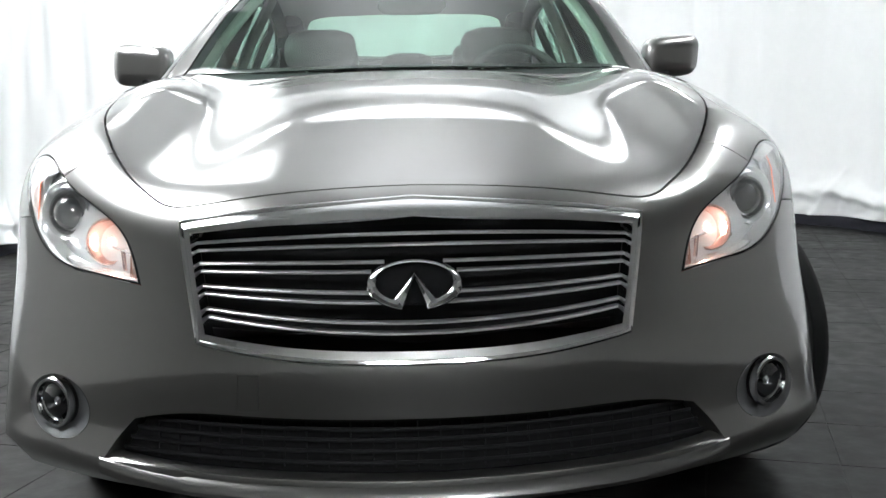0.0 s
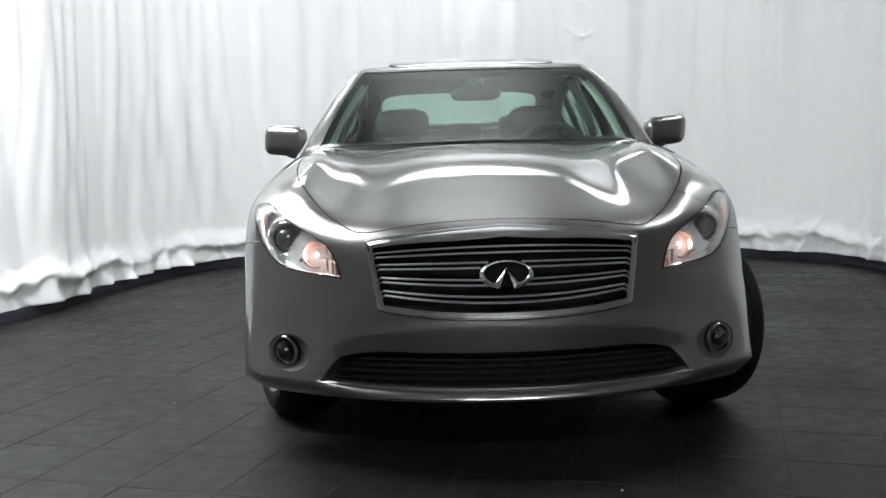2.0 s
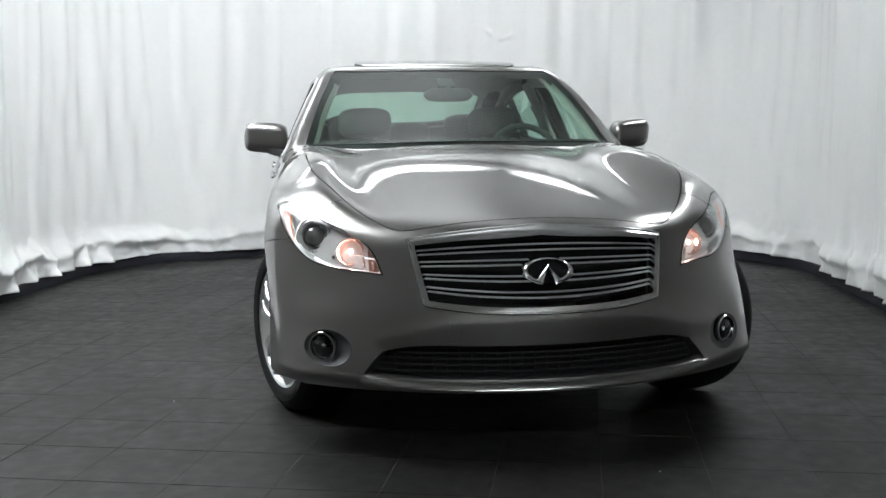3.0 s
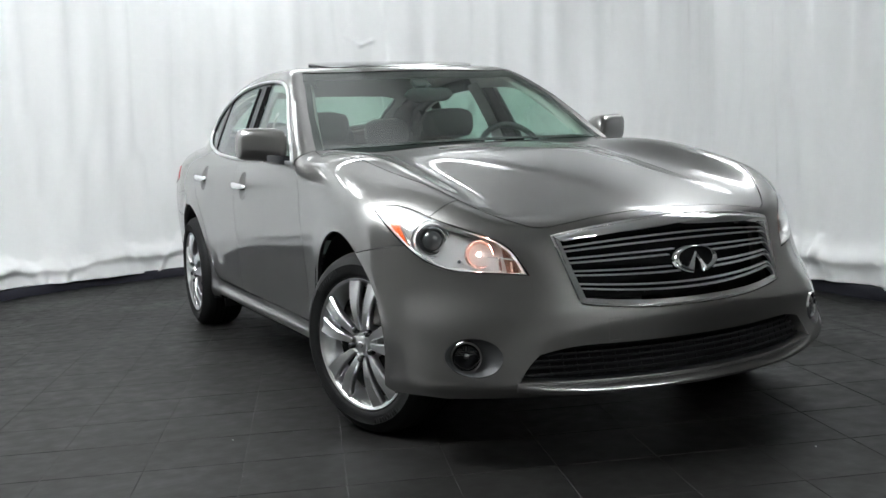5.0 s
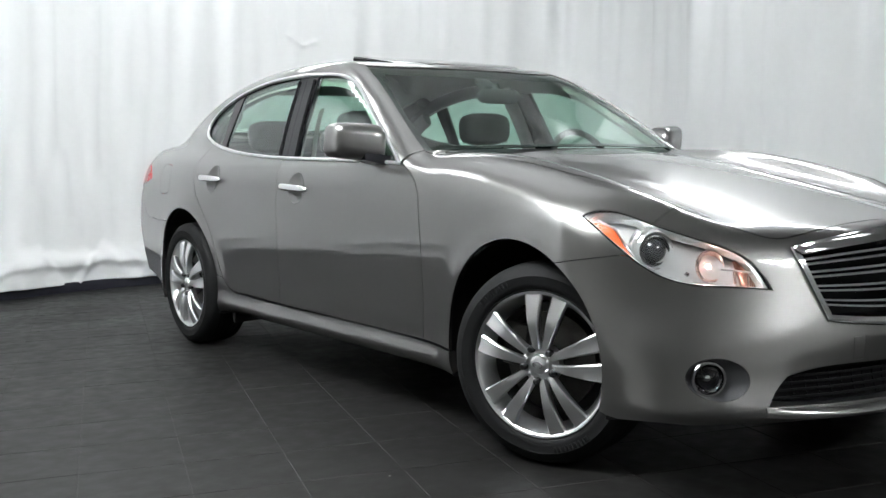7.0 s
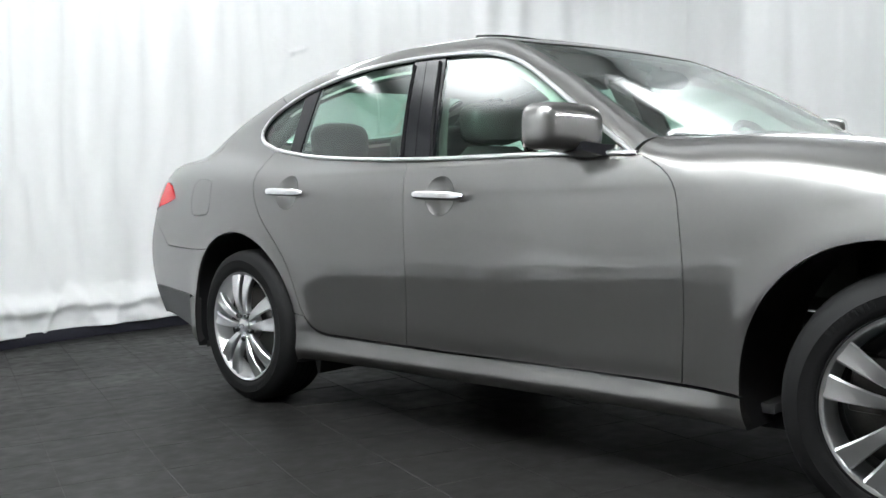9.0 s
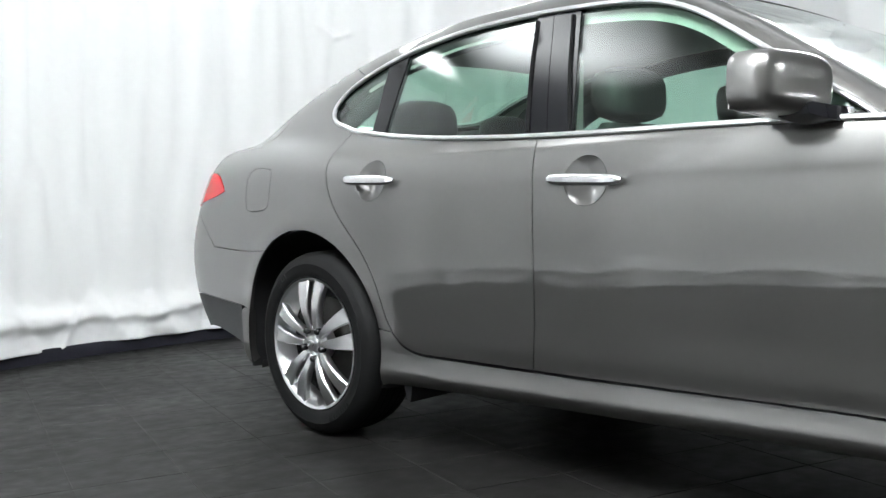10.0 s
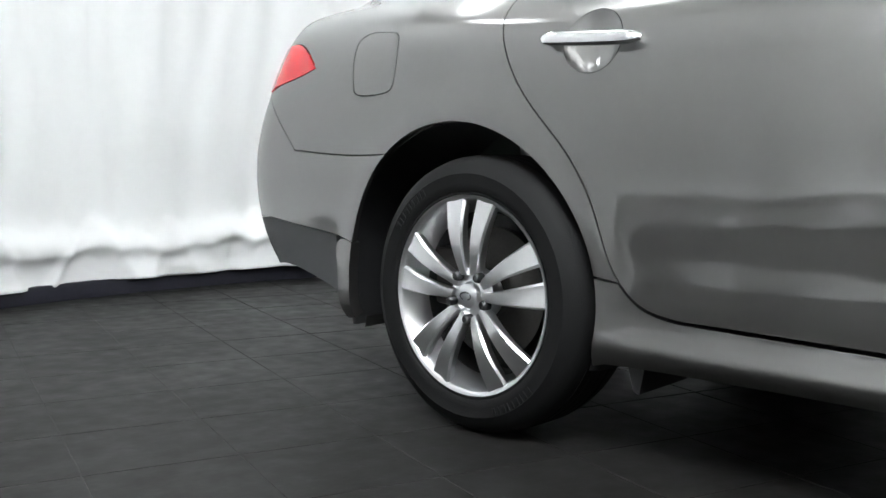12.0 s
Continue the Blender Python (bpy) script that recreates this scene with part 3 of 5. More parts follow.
BELT = on_side(smooth([(1.672, 1.005), (2.0, 1.018), (2.4, 1.026), (2.7, 1.034), (3.1, 1.056), (3.4, 1.085), (3.64, 1.122)]))


def hood():
    half = np.concatenate([HOOD_FRONT, HOOD_SIDE[1:], HOOD_BACK[1:]])
    return panel("hood", both(half), UP, PAINT, car, gap=0.0025, depth=0.02)


def fender(mirror):
    edge = np.concatenate([HOOD_SIDE[cut_h:], smooth([HOOD_SIDE[-1], DOOR_FRONT[0]])[1:], DOOR_FRONT[1:], on_side(smooth([(1.53, 0.325), (ARCH_F + ARCH * 0.995, 0.318)]))[1:],
                           on_side(arc(ARCH_F, 184, 58)), lamp_seam[::-1][1:], lamp_low[cut_l + 1:], lamp_top[1:cut_t + 1], onto(smooth([lamp_top[cut_t], HOOD_SIDE[cut_h]]))[1:-1]])
    panel("fender", edge, DIAG, PAINT, car, mirror=mirror)


GRILLE_OUT = both(np.concatenate([on_front(smooth([(0, 0.786), (-0.2, 0.773), (-0.36, 0.755), (-0.445, 0.741)])), on_front(smooth([(-0.445, 0.741), (-0.428, 0.65), (-0.403, 0.53)]))[1:],
                                  on_front(smooth([(-0.403, 0.53), (-0.25, 0.512), (0, 0.505)]))[1:]]))
GRILLE_IN = both(np.concatenate([on_front(smooth([(0, 0.756), (-0.2, 0.745), (-0.34, 0.734), (-0.424, 0.722)])), on_front(smooth([(-0.424, 0.722), (-0.411, 0.65), (-0.388, 0.546)]))[1:],
                                 on_front(smooth([(-0.388, 0.546), (-0.24, 0.532), (0, 0.526)]))[1:]]))
INTAKE = both(np.concatenate([on_front(smooth([(0, 0.397), (-0.3, 0.397), (-0.47, 0.389), (-0.54, 0.373)])), on_front(smooth([(-0.54, 0.373), (-0.582, 0.328), (-0.608, 0.292)]))[1:],
                              on_front(smooth([(-0.605, 0.292), (-0.4, 0.291), (0, 0.289)]))[1:]]))


def ring_on_front(x, z, rx, rz, n=40):
    return on_front([(x + rx * math.cos(a), z + rz * math.sin(a)) for a in np.linspace(0, 2 * math.pi, n, endpoint=False)])


def front_bumper():
    half = np.concatenate([HOOD_FRONT, HOOD_SIDE[1:cut_h + 1], onto(smooth([HOOD_SIDE[cut_h], lamp_top[cut_t]]))[1:], lamp_top[cut_t + 1:], lamp_low[1:cut_l + 1], lamp_seam[1:],
                           on_side(arc(ARCH_F, 58, -13))[1:], on_side([(0.5, 0.245), (0.46, 0.24)]), on_front(smooth([(-0.8, 0.238), (-0.6, 0.236), (-0.3, 0.236), (0, 0.238)]))])
    fogs = [ring_on_front(s * 0.722, 0.371, 0.077, 0.06) for s in (-1, 1)]
    cover = on_front(chain([(-0.326, 0.475), (-0.289, 0.477)], [(-0.289, 0.477), (-0.292, 0.41)], [(-0.292, 0.41), (-0.329, 0.408)], [(-0.329, 0.408), (-0.326, 0.475)]))
    ob = panel("front_bumper", both(half), NOSE_FAN, PAINT, car, holes=[GRILLE_OUT, INTAKE, cover, *fogs], depth=0.055)
    panel("tow_cover", cover, NOSE_FAN, PAINT, ob, gap=-0.0008, depth=0.01)


def door(name, front, back, bottom_z, mirror, handle_y, handle_z):
    low = on_side(smooth([tuple(front[-1][1:]), tuple(back[-1][1:])]))
    i0, i1 = (int(np.argmin(np.linalg.norm(BELT - e[0], axis=1))) for e in (front, back))
    top = BELT[i0:i1 + 1]
    edge = np.concatenate([top, back[1:], low[::-1][1:], front[::-1][1:-1]])
    # a shallow cup behind the handle
    cup = on_side([(handle_y + 0.005 + 0.074 * math.cos(a), handle_z - 0.002 + 0.07 * math.sin(a)) for a in np.linspace(0, 2 * math.pi, 36, endpoint=False)])
    ob = panel(name, edge, SIDE, PAINT, car, holes=[cup], mirror=mirror, fine=0.02)
    s = -1 if mirror else 1
    rings = []
    for k in range(9):
        f = k / 8.2
        q = cup.mean(0) + (cup - cup.mean(0)) * (1 - f)
        q[:, 0] += 0.02 * f * (2 - f) - 0.0005
        rings.append([(s * x, y, z) for x, y, z in q])
    part("handle_cup", loft(rings, caps=False), PAINT, ob)
    h = []
    for t in np.linspace(-0.985, 0.985, 25):
        y = handle_y + 0.132 * t
        x = on_side([(y, handle_z)])[0][0]
        w = max(0.0, 1 - abs(t) ** 5) ** 0.5
        h.append((y, x - 0.012 - 0.02 * w ** 1.0, 0.004 + 0.0125 * w))
    rings = [[(s * (x + 0.008 * math.cos(a)), y, handle_z + 0.006 * (y - handle_y) / 0.13 + r * math.sin(a)) for a in np.linspace(0, 2 * math.pi, 12, endpoint=False)] for y, x, r in h]
    part("handle", loft(rings), CHROME, ob, "bright chrome door handle")
    return ob


def rocker(mirror):
    edge = np.concatenate([on_side(smooth([(ARCH_F + ARCH * 0.995, 0.312), (1.53, 0.319), (2.722, 0.327), (3.2, 0.335)])), on_side(smooth([(3.2, 0.335), (3.297, 0.361), (3.346, 0.408)]))[1:], on_side(smooth([(3.346, 0.408), arc(ARCH_R, 10.6, 10.6, n=1)[0]]))[1:],
                           on_side(arc(ARCH_R, 10.6, -17, n=8))[1:], on_side(smooth([(3.4, 0.222), (2.4, 0.222), (1.32, 0.222)]))[1:], on_side(arc(ARCH_F, 198, 184, n=8))[1:-1]])
    panel("rocker_panel", edge, plane_lift((-1, 0, -0.1)), PAINT, car, mirror=mirror, depth=0.03, fine=0.015)


WINDOW_TOP = on_side(smooth([(1.69, 1.006), (1.76, 1.05), (1.92, 1.15), (2.11, 1.268), (2.25, 1.347), (2.38, 1.396), (2.5, 1.418), (2.65, 1.43), (2.81, 1.436), (3.0, 1.434), (3.16, 1.425), (3.33, 1.404), (3.495, 1.373), (3.65, 1.328), (3.76, 1.28), (3.805, 1.245), (3.822, 1.212), (3.8, 1.178), (3.73, 1.148), (3.64, 1.122)]))


def rear_quarter(mirror):
    i = int(np.argmin(np.linalg.norm(WINDOW_TOP - on_side([(3.65, 1.328)])[0], axis=1)))
    window = WINDOW_TOP[i:]
    seam_low = on_side(smooth([arc(ARCH_R, 126, 126, n=1)[0], (4.2, 0.676), (4.4, 0.682), (4.53, 0.69)]))
    j = int(np.argmin(np.linalg.norm(DOOR_BACK - on_side([(3.347, 0.412)])[0], axis=1)))
    edge = np.concatenate([window, DOOR_BACK[1:j + 1], on_side(arc(ARCH_R, 11, 126, n=30)), seam_low[1:], onto(smooth([seam_low[-1], TAIL_LAMP[0]]))[1:], TAIL_LAMP_INNER[1:],
                           onto(smooth([TAIL_LAMP_INNER[-1], (-0.7, 4.55, 1.06), (-0.62, 4.3, 1.13), (-0.575, 4.0, 1.25), (-0.6, 3.78, 1.33), window[0]]))[1:-1]])
    fuel = on_side(chain([(4.085, 0.842), (4.2, 0.838), (4.222, 0.845), (4.232, 0.87), (4.245, 0.96), (4.24, 0.99), (4.21, 1.006), (4.11, 1.004), (4.075, 0.995), (4.062, 0.965), (4.055, 0.88), (4.065, 0.85), (4.085, 0.842)]))
    panel("rear_quarter_panel", edge, REAR_DIAG, PAINT, car, holes=[] if mirror else [fuel], mirror=mirror)
    if not mirror:
        panel("fuel_door", fuel, REAR_DIAG, PAINT, car)


TAIL_LAMP = onto(smooth([(-0.815, 4.7, 0.868), (-0.835, 4.6, 0.885), (-0.852, 4.47, 0.912), (-0.853, 4.425, 0.925)]))
TAIL_LAMP_INNER = onto(smooth([(-0.853, 4.425, 0.925), (-0.83, 4.48, 0.968), (-0.808, 4.55, 1.004), (-0.79, 4.64, 1.003), (-0.74, 4.74, 1.0)]))


def tail_lamp(mirror):
    edge = np.concatenate([TAIL_LAMP, TAIL_LAMP_INNER[1:], onto(smooth([TAIL_LAMP_INNER[-1], (-0.55, 4.83, 1.0), (-0.5, 4.84, 0.95), (-0.6, 4.8, 0.88), (-0.72, 4.78, 0.868), TAIL_LAMP[0]]))[1:-1]])
    ob = panel("tail_lamp", edge, plane_lift((-0.72, 0.66, 0.2)), LAMP_RED, car, mirror=mirror, label="red tail lamp lens", off=0.003)


def rear_end():
    lamp_low_run = onto(smooth([TAIL_LAMP[0], (-0.72, 4.78, 0.868), (-0.6, 4.8, 0.88), (-0.5, 4.84, 0.9), (0, 4.87, 0.9)]))
    half = np.concatenate([lamp_low_run[::-1], onto(smooth([TAIL_LAMP[0], on_side([(4.53, 0.69)])[0]]))[1:],
                           on_side(smooth([(4.53, 0.69), (4.2, 0.676), arc(ARCH_R, 126, 126, n=1)[0]]))[1:], on_side(arc(ARCH_R, 126, 167, n=12))[1:],
                           on_side(smooth([arc(ARCH_R, 167, 167, n=1)[0], (4.33, 0.448), (4.5, 0.462), (4.68, 0.478)]))[1:], onto(smooth([(-0.83, 4.7, 0.48), (-0.6, 4.85, 0.49), (0, 4.92, 0.49)]))[1:]])
    panel("rear_bumper", both(half), TAIL_FAN, PAINT, car)
    low = np.concatenate([onto(smooth([(0, 4.92, 0.49), (-0.6, 4.85, 0.49), (-0.83, 4.7, 0.48)])), on_side(smooth([(4.68, 0.478), (4.5, 0.462), (4.33, 0.448)]))[1:],
                          on_side(smooth([(4.33, 0.448), (4.325, 0.36), (4.31, 0.285)]))[1:], onto(smooth([(-0.84, 4.31, 0.285), (-0.82, 4.45, 0.318), (-0.76, 4.64, 0.35), (-0.5, 4.8, 0.37), (0, 4.86, 0.37)]))[1:]])
    panel("rear_valance", both(low), TAIL_FAN, VALANCE, car, label="dark textured lower bumper trim")
    for mirror in (False, True):
        flap = np.concatenate([on_side(arc(ARCH_R, 167, 200, n=10)), on_side(smooth([arc(ARCH_R, 200, 200, n=1)[0], (4.26, 0.197), (4.3, 0.24), (4.312, 0.3)]))[1:],
                               on_side(smooth([(4.312, 0.3), (4.326, 0.38), (4.322, 0.428), (4.29, 0.442), arc(ARCH_R, 167, 167, n=1)[0]]))[1:-1]])
        panel("mud_flap", flap, TAIL_FAN, PAINT, car, mirror=mirror, off=0.004, depth=0.03, label="grey painted flap behind the rear wheel")
    lid = np.concatenate([on_top(smooth([(0, 4.86), (-0.5, 4.8), (-0.72, 4.72)])), onto(smooth([(-0.72, 4.72, 1.03), (-0.7, 4.55, 1.06), (-0.62, 4.3, 1.13)]))[1:], on_top(smooth([(-0.62, 4.3), (-0.3, 4.42), (0, 4.45)]), 1.4)[1:]])
    panel("trunk_lid", both(lid), UP, PAINT, car)


SCREEN_SIDE = [(-0.752, 1.66), (-0.728, 1.8), (-0.692, 1.98), (-0.645, 2.18), (-0.605, 2.335), (-0.588, 2.39)]


def roof():
    i = int(np.argmin(np.linalg.norm(WINDOW_TOP - on_side([(3.65, 1.328)])[0], axis=1)))
    rail = WINDOW_TOP[:i + 1]
    screen_top = on_top(smooth([(-0.588, 2.39), (-0.51, 2.372), (-0.25, 2.352), (0, 2.348)]), 1.5)
    pillar = on_top(smooth(SCREEN_SIDE), 1.3)
    back = onto(smooth([rail[-1], (-0.6, 3.78, 1.33), (-0.575, 4.0, 1.25), (-0.62, 4.3, 1.13)]))
    rear = on_top(smooth([(-0.62, 4.3), (-0.3, 4.42), (0, 4.45)]), 1.4)
    half = np.concatenate([screen_top[::-1], pillar[::-1][1:], onto(smooth([pillar[0], rail[0]]))[1:], rail[1:], back[1:], rear[1:]])
    glass_edge = both(np.concatenate([on_top(smooth([(0, 3.66), (-0.3, 3.67), (-0.46, 3.7), (-0.5, 3.74)]), 1.5), on_top(smooth([(-0.5, 3.74), (-0.535, 3.9), (-0.55, 4.1), (-0.56, 4.22), (-0.53, 4.28)]), 1.4)[1:], on_top(smooth([(-0.53, 4.28), (-0.3, 4.36), (0, 4.39)]), 1.4)[1:]]))
    sun = both(np.concatenate([on_top(chain([(0, 2.44), (-0.38, 2.45)], [(-0.38, 2.45), (-0.43, 2.49), (-0.435, 2.74)], [(-0.435, 2.74), (-0.41, 2.77), (0, 2.78)]), 1.6)]))
    panel("roof", both(half), UP, PAINT, car, holes=[glass_edge, sun], depth=0.012, gap=0.001, fine=0.022)
    panel("rear_window", glass_edge, UP, SCREEN_GLASS, car, gap=-0.004, depth=0.004, off=-0.006, label="green-tinted rear glass")
    # headliner under the roof skin
    panel("headliner", both(half), UP, LINER, car, holes=[glass_edge], gap=0.006, depth=0.0, off=-0.03, label="light cloth headliner")
    tilted = panel("sunroof", sun, UP, ROOF_GLASS, car, gap=0.004, depth=0.008, label="dark glass sunroof, tilted open at its back")
    panel("sunroof_seal", sun, UP, GASKET, tilted, gap=0.002, depth=0.03, off=-0.0075, label="black rubber skirt under the sunroof")
    lean = radians(5.6)
    tilted.rotation_euler = (lean, 0, 0)
    tilted.location = (0, 2.44 - 2.44 * math.cos(lean) + 1.5 * math.sin(lean), 1.5 - 1.5 * math.cos(lean) - 2.44 * math.sin(lean))


def windshield():
    top = on_top(smooth([(-0.588, 2.39), (-0.51, 2.372), (-0.25, 2.352), (0, 2.348)]), 1.5)
    low = onto(smooth([(0, 1.54, 1.06), (-0.35, 1.575, 1.06), (-0.6, 1.63, 1.05), (-0.752, 1.66, 1.033)]))
    half = np.concatenate([low, on_top(smooth(SCREEN_SIDE), 1.3)[1:], top[1:]])
    lift = plane_lift((0, -0.55, 0.83))
    panel("windshield", both(half), lift, SCREEN_GLASS, car, gap=0.001, depth=0.004, off=-0.003, label="green-tinted windshield")
    ring = both(half)
    inner = ring.copy()
    inner[:, 0] -= np.sign(ring[:, 0]) * np.clip(np.abs(ring[:, 0]) - 0.3, 0, 0.035) * np.where(np.abs(ring[:, 0]) > 0.5, 1, 0.4)
    inner[:, 1] += np.where(ring[:, 1] > 2.28, -0.12, np.where(np.abs(ring[:, 0]) < 0.72, np.clip((2.3 - ring[:, 1]) * 0.06, 0, 0.05), 0))
    inner = onto(inner, off=-0.007)
    part("windshield_seal", loft([[tuple(p) for p in onto(ring, off=-0.0055)], [tuple(p) for p in inner]], caps=False), GASKET, car, "black ceramic edge of the windshield")
    label_edge = on_top([(0.43, 2.325), (0.48, 2.325), (0.48, 2.285), (0.43, 2.285)], 1.5)
    panel("screen_label", chain(*[[a, b] for a, b in zip(label_edge, np.roll(label_edge, -1, 0))], step=0.012), lift, STICKER, car, gap=0.0, depth=0.0, off=-0.009, label="small pale label inside the windshield")
    rings = [[(x, y - 0.03, z - 0.03), (x, y + 0.0, z - 0.028), (x, y + 0.1, z + 0.004)] for x, y, z in both(HOOD_BACK[::-1])[:2 * len(HOOD_BACK) - 1]]
    part("cowl", loft(rings, closed=False), BLACK, car)


def side_windows(mirror):
    k = [int(np.argmin(np.linalg.norm(WINDOW_TOP - on_side([q])[0], axis=1))) for q in ((2.71, 1.433), (2.775, 1.435), (2.845, 1.436), (3.455, 1.38), (3.53, 1.365))]
    below = lambda a, b: BELT[(BELT[:, 1] > a) & (BELT[:, 1] < b)][::-1]
    lip = np.array([0, 0, 0.006])
    lift = plane_lift((-1, 0, 0.4))
    shrink = lambda q: onto(q.mean(0) + (q - q.mean(0)) * [1, 0.985, 0.955])
    front = shrink(np.concatenate([WINDOW_TOP[2:k[0]], on_side([(2.585, 1.036)]), below(1.74, 2.575) + lip]))
    rear = shrink(np.concatenate([WINDOW_TOP[k[2]:k[3]], on_side([(3.452, 1.1)]), below(2.76, 3.44) + lip, on_side([(2.75, 1.044)])]))
    quarter = shrink(np.concatenate([WINDOW_TOP[k[4]:-2], on_side([(3.62, 1.125), (3.525, 1.11)])]))
    seam = on_side(smooth([tuple(WINDOW_TOP[k[1]][1:]), (2.72, 1.2), (2.672, 1.034)]))
    halves = (np.concatenate([WINDOW_TOP[:k[1]], seam, below(1.68, 2.66)]), np.concatenate([WINDOW_TOP[k[1]:], below(2.68, 3.63), seam[::-1][:-1]]))
    frames = [panel(name, edge, lift, GLOSS_BLACK, car, holes=holes, gap=0.0012, depth=0.02, off=-0.002, mirror=mirror, label="gloss black window surround")
              for name, edge, holes in (("front_window_frame", halves[0], [front]), ("rear_window_frame", halves[1], [rear, quarter]))]
    for name, edge in (("front_door_glass", front), ("rear_door_glass", rear), ("quarter_glass", quarter)):
        panel(name, edge, lift, SCREEN_GLASS, car, gap=-0.004, depth=0.0, off=-0.008, mirror=mirror)
    s = np.array([-1 if mirror else 1, 1, 1])
    # rubber run beside the pillar, on the glass edge of each frame
    for frame_ob, pts in ((frames[0], [(2.7, 1.41), (2.645, 1.22), (2.585, 1.04)]), (frames[1], [(2.838, 1.41), (2.795, 1.22), (2.75, 1.05)])):
        part("window_seal", tube(onto(on_side(smooth(pts)), off=0.001) * s, 0.006, n=6, up=(s[0], 0, 0.3)), GASKET, frame_ob)
    rim = np.concatenate([WINDOW_TOP, BELT[::-1][1:]])
    g = slope(rim)
    g /= np.linalg.norm(g, axis=1)[:, None]
    part("window_chrome", tube((rim + 0.003 * g) * s, 0.0085, n=8, closed=True, up=(s[0], 0, 0.3)), SATIN, car, "bright chrome strip round the side windows")


def grille():
    ob = panel("grille_surround", GRILLE_OUT, plane_lift((0, -1, 0.25)), CHROME, car, holes=[GRILLE_IN], gap=0.002, depth=0.03, off=0.006, label="chrome grille surround")
    # bevelled outer rim of the surround
    part("surround_rim", tube(GRILLE_OUT + [0, -0.004, 0], 0.006, n=8, closed=True, up=(0, 1, 0)), CHROME, ob)
    back = both(np.concatenate([GRILLE_IN[:1] * 0 + [(0, 0.17, 0.78)], [(-0.44, 0.28, 0.75), (-0.41, 0.22, 0.53), (0, 0.12, 0.51)]]))
    bm = bmesh.new()
    bm.faces.new([bm.verts.new(p) for p in back])
    part("grille_backing", bm, GASKET, ob)
    rows = zip((0.725, 0.706, 0.676, 0.659, 0.622, 0.605, 0.570, 0.552), (0.7035, 0.690, 0.667, 0.653, 0.627, 0.614, 0.587, 0.573))
    for i, (mid, end) in enumerate(rows):
        half_w = 0.416 - 0.0042 * i
        xs = np.linspace(-half_w, half_w, 41)
        # the four middle bars stop at the emblem
        clear = 0.086 * math.sqrt(max(0.0, 1 - ((mid - 0.641) / 0.045) ** 2))
        runs = [xs] if clear < 0.01 else [np.linspace(-half_w, -clear, 21), np.linspace(clear, half_w, 21)]
        for run in runs:
            p = on_front([(x, mid + (end - mid) * (x / half_w) ** 2) for x in run]) + [0, 0.014, 0]
            rings = [[(x, y - 0.006, z + 0.001), (x, y - 0.0055, z - 0.002), (x, y + 0.012, z - 0.0025), (x, y + 0.012, z + 0.0025), (x, y - 0.004, z + 0.0025)] for x, y, z in p]
            part("grille_bar", loft(rings), BAR_SILVER, ob, "thin silver grille bar")
    # rolled upper bar of the surround
    xs = np.linspace(-0.442, 0.442, 61)
    brow = spline([(-0.445, 0.741), (-0.36, 0.755), (-0.2, 0.773), (0, 0.786), (0.2, 0.773), (0.36, 0.755), (0.445, 0.741)])
    upper = on_front([(x, float(brow(x))) for x in xs])
    lower = on_front([(x * 0.955, 0.756 - 0.75 * (0.786 - float(brow(x)))) for x in xs])
    rings = []
    for o, q in zip(upper, lower):
        m = o * 0.5 + q * 0.5
        rings.append([tuple(v) for v in (o + [0, 0.006, 0], o + [0, -0.006, 0.0015], o + [0, -0.016, -0.0025], o * 0.85 + q * 0.15 + [0, -0.021, -0.002], m + [0, -0.0215, 0], q + [0, -0.0155, 0.002], q + [0, 0.01, 0])])
    part("surround_bar", loft(rings), CHROME, ob)
    # emblem: an open oval with a peak in its lower half, without lettering
    cy, cz = on_front([(0, 0.64)])[0][1] - 0.012, 0.641
    outer, hole = [], []
    for t in np.linspace(0, 1, 8, endpoint=False):
        outer.append((-0.021 * t, 0.013 - 0.057 * t))
        hole.append((-0.038 * t, 0.029 - 0.05 * t))
    for t in np.linspace(0, 1, 64):
        a, b = radians(256 - 330 * t), radians(235.4 - 290.8 * t)
        outer.append((0.086 * math.cos(a), 0.0445 * math.sin(a)))
        hole.append((0.067 * math.cos(b), 0.006 + 0.033 * math.sin(b)))
    for t in np.linspace(1, 0, 8, endpoint=False)[1:]:
        outer.append((0.022 * t, 0.013 - 0.057 * t))
        hole.append((0.038 * t, 0.029 - 0.05 * t))
    rings = []
    for (ox, oz), (ix, iz) in zip(outer, hole):
        def at(f, y):
            x, z = ox + (ix - ox) * f, oz + (iz - oz) * f
            return (x, cy - 0.004 + 0.3 * z + y, cz + z)
        rings.append([at(0, 0.014), at(0.02, -0.002), at(0.2, -0.008), at(0.55, -0.011), at(0.85, -0.007), at(0.98, -0.001), at(1, 0.014)])
    part("emblem", loft(rings, closed=True, loop=True), CHROME, ob, "chrome oval grille emblem")
    part("emblem_backing", lathe([(0.0, 0.0), (0.07, 0.0), (0.074, 0.004)], 40), GASKET, ob).matrix_local = Matrix.Translation((0, cy + 0.014, cz)) @ Matrix.Rotation(radians(-90), 4, "Z") @ Matrix.Diagonal((1, 1.15, 0.55, 1))


